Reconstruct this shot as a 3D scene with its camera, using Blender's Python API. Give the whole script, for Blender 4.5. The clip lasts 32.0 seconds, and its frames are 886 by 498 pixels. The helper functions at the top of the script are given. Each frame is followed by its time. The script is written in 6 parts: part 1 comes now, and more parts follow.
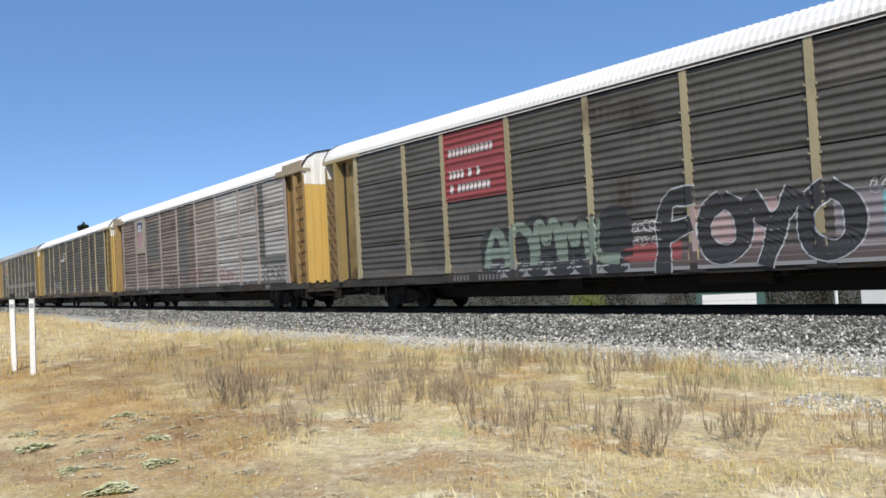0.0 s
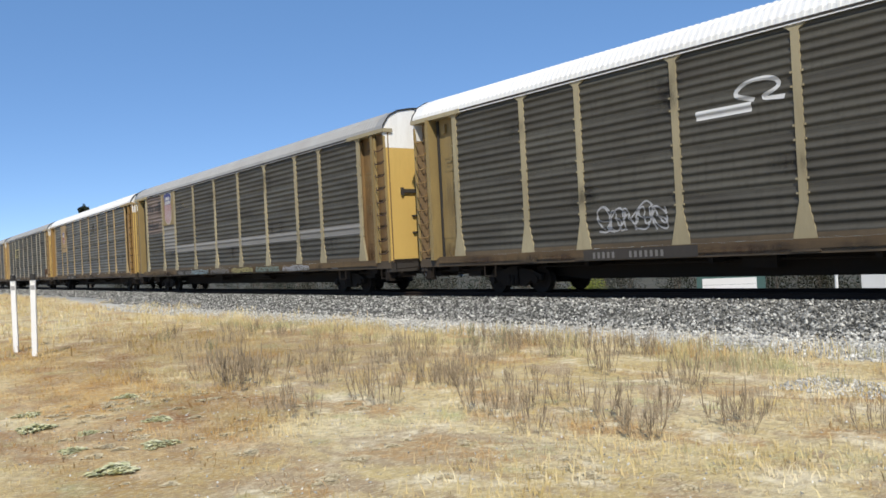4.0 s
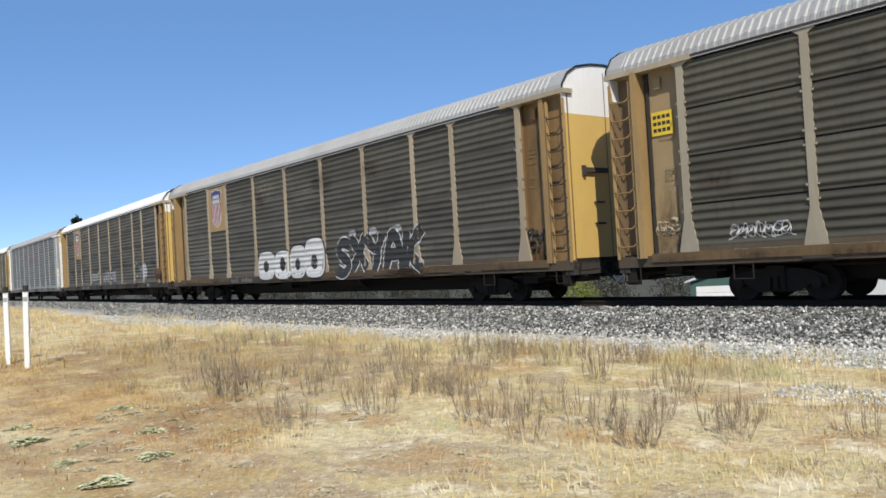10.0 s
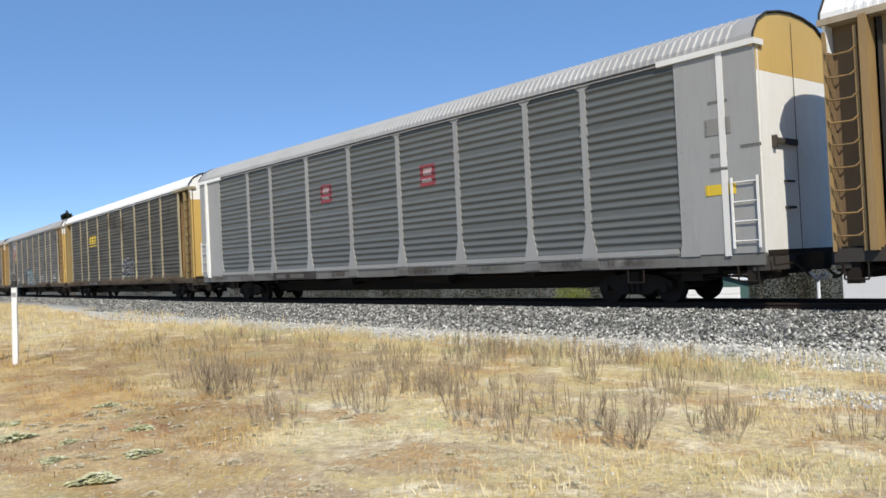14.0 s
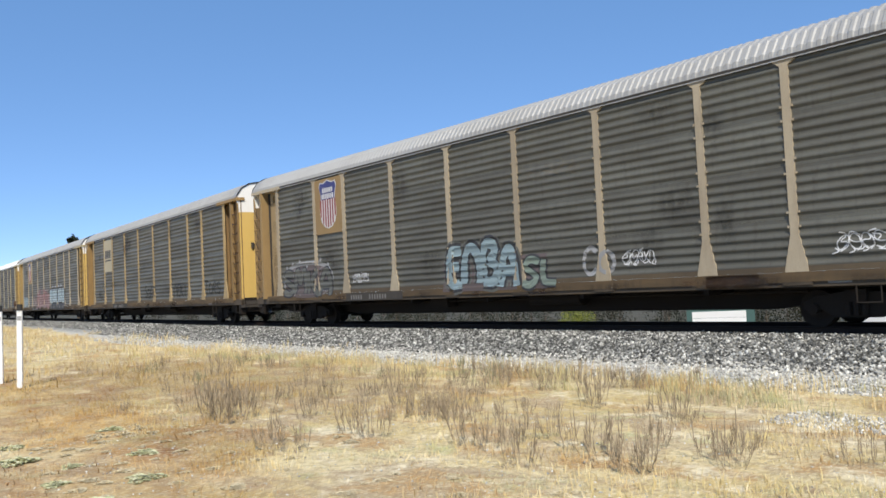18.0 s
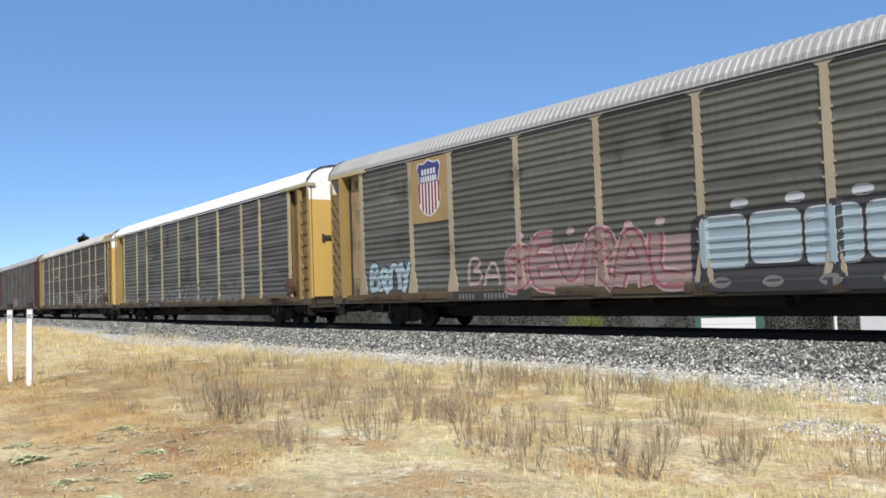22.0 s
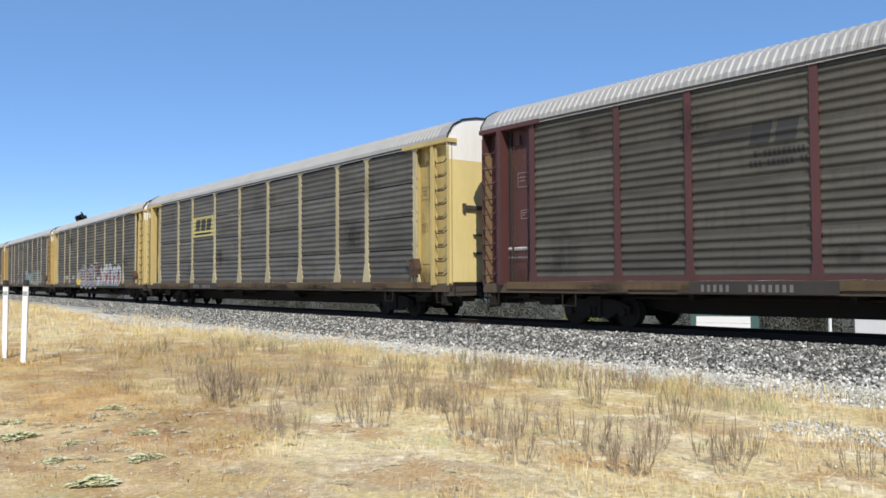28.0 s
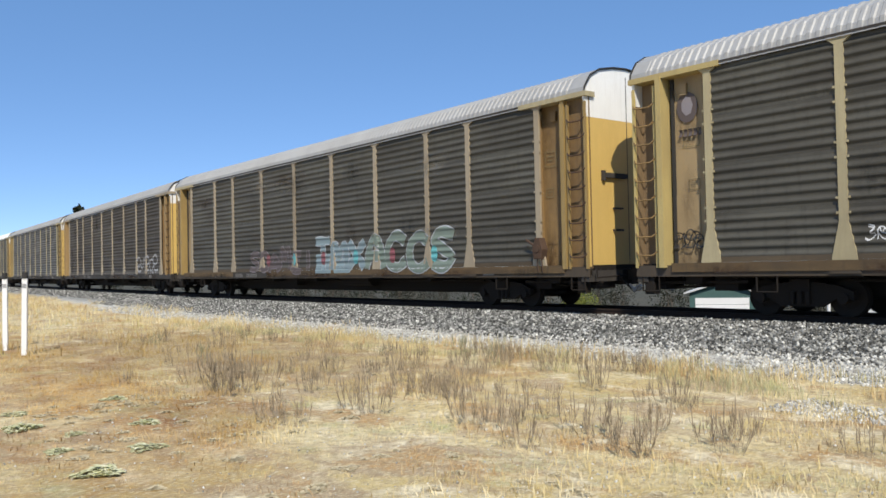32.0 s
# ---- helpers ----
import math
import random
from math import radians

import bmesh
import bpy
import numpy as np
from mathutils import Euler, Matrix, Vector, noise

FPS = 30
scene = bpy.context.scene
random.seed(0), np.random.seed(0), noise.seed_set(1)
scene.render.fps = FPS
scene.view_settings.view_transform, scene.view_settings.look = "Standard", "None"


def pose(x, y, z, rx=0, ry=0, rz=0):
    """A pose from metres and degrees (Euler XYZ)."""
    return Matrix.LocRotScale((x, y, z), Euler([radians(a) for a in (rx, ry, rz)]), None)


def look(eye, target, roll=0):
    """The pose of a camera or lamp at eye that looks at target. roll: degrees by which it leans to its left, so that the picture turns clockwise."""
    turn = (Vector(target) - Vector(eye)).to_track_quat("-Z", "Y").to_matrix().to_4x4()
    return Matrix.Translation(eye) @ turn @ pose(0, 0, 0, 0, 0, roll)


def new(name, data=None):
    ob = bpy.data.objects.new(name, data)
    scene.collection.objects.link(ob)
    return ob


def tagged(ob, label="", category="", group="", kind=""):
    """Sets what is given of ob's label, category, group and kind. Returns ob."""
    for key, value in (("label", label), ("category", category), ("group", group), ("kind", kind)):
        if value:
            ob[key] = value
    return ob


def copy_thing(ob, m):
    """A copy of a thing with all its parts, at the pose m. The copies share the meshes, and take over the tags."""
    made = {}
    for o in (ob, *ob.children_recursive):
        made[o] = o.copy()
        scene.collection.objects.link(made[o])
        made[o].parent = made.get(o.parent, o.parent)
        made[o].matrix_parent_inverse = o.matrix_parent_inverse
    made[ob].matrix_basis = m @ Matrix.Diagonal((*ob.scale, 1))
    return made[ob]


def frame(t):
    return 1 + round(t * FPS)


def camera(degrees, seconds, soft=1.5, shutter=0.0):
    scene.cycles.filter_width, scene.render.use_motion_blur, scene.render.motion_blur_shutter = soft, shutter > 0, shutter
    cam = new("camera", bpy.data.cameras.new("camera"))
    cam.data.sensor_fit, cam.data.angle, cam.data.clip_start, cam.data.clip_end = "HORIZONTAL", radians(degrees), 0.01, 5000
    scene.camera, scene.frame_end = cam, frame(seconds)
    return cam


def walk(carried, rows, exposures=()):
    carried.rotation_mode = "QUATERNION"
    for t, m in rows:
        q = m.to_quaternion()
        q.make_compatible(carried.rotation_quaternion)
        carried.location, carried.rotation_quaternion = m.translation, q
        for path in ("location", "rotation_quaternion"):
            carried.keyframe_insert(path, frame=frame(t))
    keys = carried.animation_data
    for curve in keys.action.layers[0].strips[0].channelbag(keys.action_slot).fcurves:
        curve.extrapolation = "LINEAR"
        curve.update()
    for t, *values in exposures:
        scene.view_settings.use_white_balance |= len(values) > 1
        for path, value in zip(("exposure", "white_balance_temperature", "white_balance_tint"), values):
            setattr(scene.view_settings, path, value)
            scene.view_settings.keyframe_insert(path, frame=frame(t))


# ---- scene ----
EYE_Y, EYE_Z = -16.98, 1.764        # the eye; the track's middle is y = 0, the grass z = 0
RAIL_Z = 0.63                    # top of the rails
PITCH = 28.6                     # coupled length of one car
SPEED, START = 15.619, -25.64      # train speed, and the place of the first car's rear corner at 0 s
ORG = 13.66                      # from a car's rear mark, where its lengths begin, to its middle
HALF = 13.64                     # half the length of a car body
DRIFT = ((0, 0.0), (6, 0.04), (13.5, 0.09), (19, -0.25), (23, -0.1), (25, 0.08), (28, 0.12), (32, 0.165))   # the train gains and loses a little



def bend(x):
    """How far the track lies towards +y at x: straight past the camera, easing off to one side far up the line."""
    return 0.0 if x > -24 else 0.0017 * (x + 24) ** 2 if x > -44 else 0.68 + 0.068 * (-44 - x)


cam = camera(56.8, 32.0, soft=1.6)
TURNS = [
    (0, 91.674, 3.139, 51.151),
    (0.5, 91.673, 3.014, 51.296),
    (1, 91.410, 2.931, 51.507),
    (1.5, 90.922, 2.785, 51.378),
    (2, 90.436, 2.736, 51.292),
    (2.5, 90.333, 2.624, 51.223),
    (3, 90.386, 2.789, 51.129),
    (3.5, 90.482, 2.985, 51.150),
    (5.5, 90.853, 2.682, 51.341),
    (6, 91.357, 2.711, 51.182),
    (6.5, 91.829, 2.772, 51.069),
    (7, 91.968, 2.743, 50.967),
    (7.5, 91.853, 2.805, 50.941),
    (8, 91.607, 2.997, 50.964),
    (8.5, 91.443, 3.068, 51.009),
    (9, 91.324, 3.160, 50.912),
    (9.5, 91.238, 3.216, 50.817),
    (10, 91.123, 3.281, 50.780),
    (10.5, 91.103, 3.198, 50.544),
    (11, 91.259, 3.085, 50.269),
    (11.5, 91.233, 2.977, 50.170),
    (12, 91.104, 2.727, 50.075),
    (12.5, 90.918, 2.613, 50.034),
    (13, 91.052, 2.650, 50.086),
    (13.5, 91.091, 2.830, 50.062),
    (14, 91.061, 2.716, 50.172),
    (14.5, 90.943, 2.599, 50.264),
    (16.5, 91.756, 2.847, 50.566),
    (17, 91.874, 2.986, 50.471),
    (17.5, 92.260, 2.885, 50.546),
    (18, 92.708, 2.726, 50.508),
    (18.5, 92.866, 2.626, 50.514),
    (19, 92.850, 2.675, 50.811),
    (19.5, 92.935, 2.803, 51.047),
    (20, 93.193, 2.986, 51.187),
    (20.5, 93.218, 2.984, 51.170),
    (21, 93.220, 2.941, 51.221),
    (21.5, 93.162, 2.739, 51.226),
    (22, 92.950, 2.074, 51.090),
    (22.5, 92.819, 0.998, 50.941),
    (23, 92.639, 0.304, 50.888),
    (23.5, 92.340, -0.063, 50.931),
    (24, 92.052, -0.014, 50.956),
    (24.5, 91.984, 0.087, 50.971),
    (25, 92.057, 0.257, 50.948),
    (25.5, 92.262, 0.378, 50.798),
    (27.5, 92.238, 0.254, 50.912),
    (28, 92.256, 0.295, 50.857),
    (28.5, 92.151, 0.241, 50.918),
    (29, 91.976, 0.390, 50.876),
    (29.5, 91.924, 0.357, 50.772),
    (30, 91.883, 0.553, 50.732),
    (30.5, 91.658, 0.763, 50.822),
    (31, 91.501, 0.943, 50.833),
    (31.5, 91.331, 1.064, 50.821),
    (32, 91.267, 1.187, 50.782),
]
walk(cam, [(t, pose(0, EYE_Y, EYE_Z, rx, ry, rz)) for t, rx, ry, rz in TURNS], exposures=[(0.0, -0.07), (6.0, -0.10), (9.0, -0.03), (14.0, 0.00), (17.0, 0.07), (20.0, 0.13), (23.0, 0.07), (25.0, 0.07), (28.0, 0.13), (30.5, -0.01), (32.0, 0.00)])

# ---- light ----
SUN_DIR = Vector((1.0, -0.72, 1.25)).normalized()
world = bpy.data.worlds.new("sky")
scene.world = world
world.use_nodes = True
wn = world.node_tree
sky = wn.nodes.new("ShaderNodeTexSky")
sky.sky_type, sky.sun_disc = "NISHITA", False
sky.sun_elevation = math.asin(SUN_DIR.z)
sky.sun_rotation = math.atan2(SUN_DIR.x, SUN_DIR.y)
sky.air_density, sky.dust_density, sky.ozone_density, sky.altitude = 0.62, 0.0, 2.6, 1500
tone = wn.nodes.new("ShaderNodeHueSaturation")
tone.inputs["Hue"].default_value, tone.inputs["Saturation"].default_value = 0.5, 1.0
wn.links.new(sky.outputs[0], tone.inputs["Color"])
even = wn.nodes.new("ShaderNodeMix")
even.data_type = "RGBA"
even.inputs[0].default_value, even.inputs[7].default_value = 0.5, (0.8, 2.0, 4.2, 1.0)
wn.links.new(tone.outputs[0], even.inputs[6])
wn.links.new(even.outputs[2], wn.nodes["Background"].inputs[0])
wn.nodes["Background"].inputs[1].default_value = 0.175
sun = new("sun", bpy.data.lights.new("sun", "SUN"))
sun.data.energy, sun.data.angle, sun.data.color = 5.0, radians(0.5), (1.0, 0.93, 0.81)
sun.matrix_world = look(SUN_DIR * 50, (0, 0, 0))

# ---- materials ----
MATS = {}


def shader(name, rough=0.7, metal=0.0):
    m = bpy.data.materials.new(name)
    m.use_nodes = True
    b = m.node_tree.nodes["Principled BSDF"]
    b.inputs["Roughness"].default_value, b.inputs["Metallic"].default_value = rough, metal
    return m, m.node_tree, b


def node(nt, kind, **values):
    n = nt.nodes.new(kind)
    for key, value in values.items():
        n.inputs[key.replace("_", " ")].default_value = value
    return n


def mix(nt, fac, a, b, way="MIX"):
    n = nt.nodes.new("ShaderNodeMix")
    n.data_type, n.blend_type = "RGBA", way
    for socket, value in ((n.inputs[0], fac), (n.inputs[6], a), (n.inputs[7], b)):
        if isinstance(value, bpy.types.NodeSocket):
            nt.links.new(value, socket)
        else:
            socket.default_value = value if isinstance(value, float) else (*value, 1.0)
    return n.outputs[2]


def ramp(nt, source, low, high):
    n = nt.nodes.new("ShaderNodeMapRange")
    n.inputs[1].default_value, n.inputs[2].default_value = low, high
    nt.links.new(source, n.inputs[0])
    return n.outputs[0]


def grain(nt, scale, stretch=(1, 1, 1), detail=5.0, rough=0.6):
    """Noise in the object's own space, shifted from object to object."""
    co = nt.nodes.new("ShaderNodeTexCoord")
    info = nt.nodes.new("ShaderNodeObjectInfo")
    far = nt.nodes.new("ShaderNodeVectorMath")
    far.operation = "MULTIPLY_ADD"
    far.inputs[1].default_value = (170.0, 90.0, 130.0)
    nt.links.new(info.outputs["Random"], far.inputs[0])
    nt.links.new(co.outputs["Object"], far.inputs[2])
    mp = node(nt, "ShaderNodeMapping", Scale=stretch)
    n = node(nt, "ShaderNodeTexNoise", Scale=scale, Detail=detail, Roughness=rough)
    nt.links.new(far.outputs[0], mp.inputs[0])
    nt.links.new(mp.outputs[0], n.inputs["Vector"])
    return n.outputs["Fac"]


def relief(nt, b, height, strength, distance=0.01):
    n = node(nt, "ShaderNodeBump", Strength=strength, Distance=distance)
    nt.links.new(height, n.inputs["Height"])
    nt.links.new(n.outputs[0], b.inputs["Normal"])


def worn(name, colour, dirt, amount=0.5, rough=0.6, metal=0.0, vary=0.12, streak=True, scale=1.0):
    """Paint or metal with stains, vertical streaks, grime and a small change from piece to piece."""
    if name in MATS:
        return MATS[name]
    m, nt, b = shader(name, rough, metal)
    along = (0.3, 1, 1.6) if streak == "along" else (1, 1, 0.5 if streak else 1)
    big = grain(nt, (1.1 if streak == "along" else 0.55) * scale, along, 6.0, 0.65)
    fine = grain(nt, 9.0 * scale, (1, 1, 0.12 if streak else 1), 4.0)
    speck = grain(nt, 40.0 * scale)
    c = mix(nt, ramp(nt, big, 0.42, 0.75), colour, mix(nt, amount, colour, dirt))
    c = mix(nt, ramp(nt, fine, 0.5, 0.85), c, mix(nt, amount * 0.8, colour, dirt))
    info = nt.nodes.new("ShaderNodeObjectInfo")
    dark = tuple(v * (1 - 2.2 * vary) for v in colour)
    c = mix(nt, ramp(nt, info.outputs["Random"], 0.0, 2.4), c, mix(nt, 0.75, dark, dirt))
    c = mix(nt, ramp(nt, speck, 0.55, 0.9), c, dirt)
    nt.links.new(c, b.inputs["Base Color"])
    r = nt.nodes.new("ShaderNodeMapRange")
    r.inputs[3].default_value, r.inputs[4].default_value = max(rough - 0.12, 0.05), min(rough + 0.2, 1)
    nt.links.new(big, r.inputs[0])
    nt.links.new(r.outputs[0], b.inputs["Roughness"])
    relief(nt, b, fine, 0.15, 0.006)
    MATS[name] = m
    return m


def smear(x0, x1, y, z0, z1):
    """Mesh data of one upright sheet for a stain."""
    me = bpy.data.meshes.new("grime_stain")
    me.from_pydata([(x0, y, z0), (x1, y, z0), (x1, y, z1), (x0, y, z1)], [], [(0, 1, 2, 3)])
    me.materials.append(None)
    return me


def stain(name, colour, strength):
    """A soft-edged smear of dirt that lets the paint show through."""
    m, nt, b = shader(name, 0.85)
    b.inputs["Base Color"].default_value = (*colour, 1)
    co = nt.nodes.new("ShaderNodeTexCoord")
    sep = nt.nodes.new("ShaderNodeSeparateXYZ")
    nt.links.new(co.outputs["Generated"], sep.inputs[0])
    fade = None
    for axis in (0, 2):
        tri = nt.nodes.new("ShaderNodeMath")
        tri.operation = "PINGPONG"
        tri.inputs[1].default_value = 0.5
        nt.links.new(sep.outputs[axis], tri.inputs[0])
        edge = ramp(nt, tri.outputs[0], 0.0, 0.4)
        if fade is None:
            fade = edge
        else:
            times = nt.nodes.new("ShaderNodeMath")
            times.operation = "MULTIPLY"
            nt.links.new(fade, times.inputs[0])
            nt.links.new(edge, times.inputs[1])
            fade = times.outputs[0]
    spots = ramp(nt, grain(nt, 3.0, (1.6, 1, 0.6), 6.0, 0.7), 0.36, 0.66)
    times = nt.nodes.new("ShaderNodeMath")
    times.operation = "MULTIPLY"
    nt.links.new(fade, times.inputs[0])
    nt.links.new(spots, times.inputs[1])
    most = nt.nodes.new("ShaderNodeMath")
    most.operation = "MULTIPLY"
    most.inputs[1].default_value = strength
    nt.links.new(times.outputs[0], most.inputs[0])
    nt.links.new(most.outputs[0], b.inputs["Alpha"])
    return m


PANEL = {
    "grey": worn("galvanised grey panel", (0.134, 0.131, 0.108), (0.059, 0.053, 0.042), 0.92, 0.5, 0.15, 0.2, "along"),
    "dark": worn("dark weathered panel", (0.114, 0.11, 0.0989), (0.0433, 0.0384, 0.0339), 0.92, 0.55, 0.1, 0.2, "along"),
    "brown": worn("brown-grey weathered panel", (0.0898, 0.0839, 0.065), (0.0343, 0.0294, 0.022), 0.92, 0.6, 0.05, 0.2, "along"),
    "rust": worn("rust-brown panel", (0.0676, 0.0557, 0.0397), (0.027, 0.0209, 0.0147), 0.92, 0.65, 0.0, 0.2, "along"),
    "pink": worn("faded pinkish panel", (0.242, 0.187, 0.153), (0.104, 0.0774, 0.0639), 0.92, 0.65, 0.0, 0.2, "along"),
    "silver": worn("clean silver-grey panel", (0.136, 0.144, 0.134), (0.098, 0.102, 0.0968), 0.5, 0.45, 0.15, 0.2, "along"),
    "bare": worn("bare pale weathered panel", (0.50, 0.48, 0.445), (0.2, 0.175, 0.16), 0.8, 0.55, 0.15, 0.2, "along"),
    "mid": worn("half-faded pinkish panel", (0.358, 0.311, 0.255), (0.134, 0.107, 0.0886), 0.9, 0.55, 0.1, 0.2, "along"),
    "soot": worn("sooty brown-grey panel", (0.084, 0.0787, 0.0559), (0.0346, 0.0295, 0.0213), 0.92, 0.59, 0.05, 0.2, "along"),
    "light": worn("pale galvanised panel", (0.133, 0.125, 0.106), (0.0466, 0.0411, 0.0332), 0.92, 0.45, 0.2, 0.2, "along"),
}
TRIM = {
    "yellow": worn("weathered yellow paint", (0.352, 0.242, 0.0836), (0.141, 0.0924, 0.0422), 0.6, 0.5),
    "tan": worn("faded tan-yellow paint", (0.37, 0.245, 0.1), (0.15, 0.095, 0.045), 0.6, 0.6),
    "pale": worn("pale yellow paint", (0.52, 0.41, 0.16), (0.24, 0.17, 0.08), 0.55, 0.55),
    "orange": worn("deep yellow-orange paint", (0.32, 0.19, 0.055), (0.15, 0.088, 0.0352), 0.5, 0.5),
    "cream": worn("weathered cream paint", (0.38, 0.335, 0.245), (0.19, 0.165, 0.12), 0.6, 0.6),
    "maroon": worn("dark maroon paint", (0.09, 0.031, 0.029), (0.04, 0.02, 0.018), 0.6, 0.55),
    "white": worn("dirty white paint", (0.86, 0.86, 0.83), (0.5, 0.46, 0.4), 0.4, 0.5),
    "plate": worn("rust-streaked tan paint", (0.33, 0.24, 0.125), (0.21, 0.148, 0.08), 0.5, 0.65),
    "deep": worn("dark orange paint", (0.27, 0.165, 0.055), (0.13, 0.085, 0.04), 0.7, 0.65),
    # rusty brown taken darker, so that the colour itself carries shade
    "rustshade": worn("rust-stained brown paint", (0.2, 0.135, 0.07), (0.11, 0.075, 0.042), 0.6, 0.7),
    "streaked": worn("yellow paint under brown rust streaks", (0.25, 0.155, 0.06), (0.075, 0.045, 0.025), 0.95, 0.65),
    "silverpaint": worn("light grey paint", (0.34, 0.34, 0.327), (0.221, 0.212, 0.196), 0.5, 0.5),
    "olive": worn("olive-yellow paint", (0.308, 0.224, 0.088), (0.128, 0.0924, 0.044), 0.6, 0.55),
}
ROOF = {
    "white": worn("white roof paint", (0.82, 0.82, 0.80), (0.55, 0.53, 0.49), 0.35, 0.45, 0.0, 0.03, False),
    "grey": worn("galvanised roof", (0.40, 0.395, 0.38), (0.22, 0.21, 0.19), 0.5, 0.5, 0.15, 0.05, False),
    "pinkgrey": worn("stained grey roof", (0.6, 0.58, 0.55), (0.26, 0.215, 0.185), 0.6, 0.55, 0.1, 0.05, False),
}
DOORS = {
    "yellow": worn("bright yellow door paint", (0.655, 0.445, 0.134), (0.386, 0.252, 0.0756), 0.4, 0.45),
    "pale": worn("light yellow door paint", (0.672, 0.554, 0.252), (0.42, 0.336, 0.151), 0.4, 0.45),
    "maroon": TRIM["maroon"], "white": TRIM["white"],
}
DUSTY = {
    "rose": worn("faded rose-grey post paint", (0.33, 0.285, 0.26), (0.17, 0.14, 0.125), 0.7, 0.65),
    "butter": worn("dusty pale cream-yellow post paint", (0.46, 0.40, 0.24), (0.22, 0.185, 0.12), 0.7, 0.65),
    "deep": worn("dark orange post paint", (0.329, 0.201, 0.0671), (0.159, 0.104, 0.0488), 0.7, 0.65),
    "yellow": worn("dusty yellow post paint", (0.43, 0.365, 0.215), (0.207, 0.171, 0.104), 0.7, 0.65),
    "orange": worn("dusty orange-yellow post paint", (0.40, 0.285, 0.135), (0.207, 0.159, 0.0915), 0.7, 0.65),
    "olive": worn("dusty olive-yellow post paint", (0.40, 0.345, 0.215), (0.195, 0.159, 0.0915), 0.7, 0.65),
    "tan": worn("dusty tan post paint", (0.40, 0.335, 0.235), (0.189, 0.148, 0.1), 0.7, 0.65),
}
SILL = worn("grimy underframe paint", (0.085, 0.06, 0.034), (0.045, 0.036, 0.028), 0.9, 0.75)
SILLLIP = worn("grimy rust-streaked yellow sill paint", (0.135, 0.085, 0.034), (0.042, 0.03, 0.02), 0.95, 0.75, 0.0, 0.12, "along")
RUSTY = worn("dark rust", (0.085, 0.045, 0.024), (0.035, 0.022, 0.015), 0.8, 0.85, 0.0, 0.1, False)
PALESTEEL = worn("pale worn steel", (0.42, 0.41, 0.39), (0.14, 0.12, 0.1), 0.7, 0.5, 0.4, 0.1, False)
FOOT = worn("dusty tan foot strip", (0.118, 0.085, 0.048), (0.042, 0.031, 0.021), 0.85, 0.75, 0.0, 0.12, "along")
FOOTGREY = worn("dusty grey foot strip", (0.15, 0.135, 0.115), (0.07, 0.06, 0.05), 0.85, 0.75, 0.0, 0.12, "along")
SILLDARK = worn("dark grimy underframe", (0.05, 0.042, 0.034), (0.025, 0.022, 0.02), 0.9, 0.8)
SILLGREY = worn("grey underframe paint", (0.17, 0.167, 0.155), (0.08, 0.073, 0.062), 0.6, 0.7)
STEEL = worn("oily black-brown steel", (0.02, 0.017, 0.0145), (0.032, 0.024, 0.018), 0.6, 0.75, 0.0, 0.1, False)
RAILM = worn("rusted rail steel", (0.04, 0.027, 0.02), (0.025, 0.018, 0.015), 0.6, 0.8, 0.0, 0.1, False)
STEEL.node_tree.nodes["Principled BSDF"].inputs["Specular IOR Level"].default_value = 0.12
RAILM.node_tree.nodes["Principled BSDF"].inputs["Specular IOR Level"].default_value = 0.15
BLACK = worn("black rubber", (0.02, 0.02, 0.02), (0.05, 0.045, 0.04), 0.4, 0.8)
# near-black for the inner wall, and for shade painted beside the end columns
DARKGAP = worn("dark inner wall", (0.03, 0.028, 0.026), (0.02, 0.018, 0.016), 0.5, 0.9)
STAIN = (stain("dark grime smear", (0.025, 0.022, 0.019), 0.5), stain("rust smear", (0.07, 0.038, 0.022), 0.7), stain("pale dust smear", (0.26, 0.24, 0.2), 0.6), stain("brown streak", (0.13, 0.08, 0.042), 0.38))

# ---- building blocks ----
def box(bm, x0, x1, y0, y1, z0, z1):
    v = [bm.verts.new(p) for p in ((x0, y0, z0), (x1, y0, z0), (x1, y1, z0), (x0, y1, z0), (x0, y0, z1), (x1, y0, z1), (x1, y1, z1), (x0, y1, z1))]
    for f in ((3, 2, 1, 0), (4, 5, 6, 7), (0, 1, 5, 4), (1, 2, 6, 5), (2, 3, 7, 6), (3, 0, 4, 7)):
        bm.faces.new([v[i] for i in f])


def rod(bm, a, b, r, n=6):
    a, b = Vector(a), Vector(b)
    side = (b - a).orthogonal().normalized()
    up = (b - a).normalized().cross(side)
    rings = [[bm.verts.new(p + r * (math.cos(k * math.tau / n) * side + math.sin(k * math.tau / n) * up)) for k in range(n)] for p in (a, b)]
    for k in range(n):
        bm.faces.new((rings[0][k], rings[0][(k + 1) % n], rings[1][(k + 1) % n], rings[1][k]))
    bm.faces.new(rings[0][::-1])
    bm.faces.new(rings[1])


def prism(bm, outline, y0, y1):
    """An outline in x and z, drawn out from y0 to y1."""
    a = [bm.verts.new((x, y0, z)) for x, z in outline]
    b = [bm.verts.new((x, y1, z)) for x, z in outline]
    bm.faces.new(a)
    bm.faces.new(b[::-1])
    for i in range(len(a)):
        j = (i + 1) % len(a)
        bm.faces.new((a[j], a[i], b[i], b[j]))


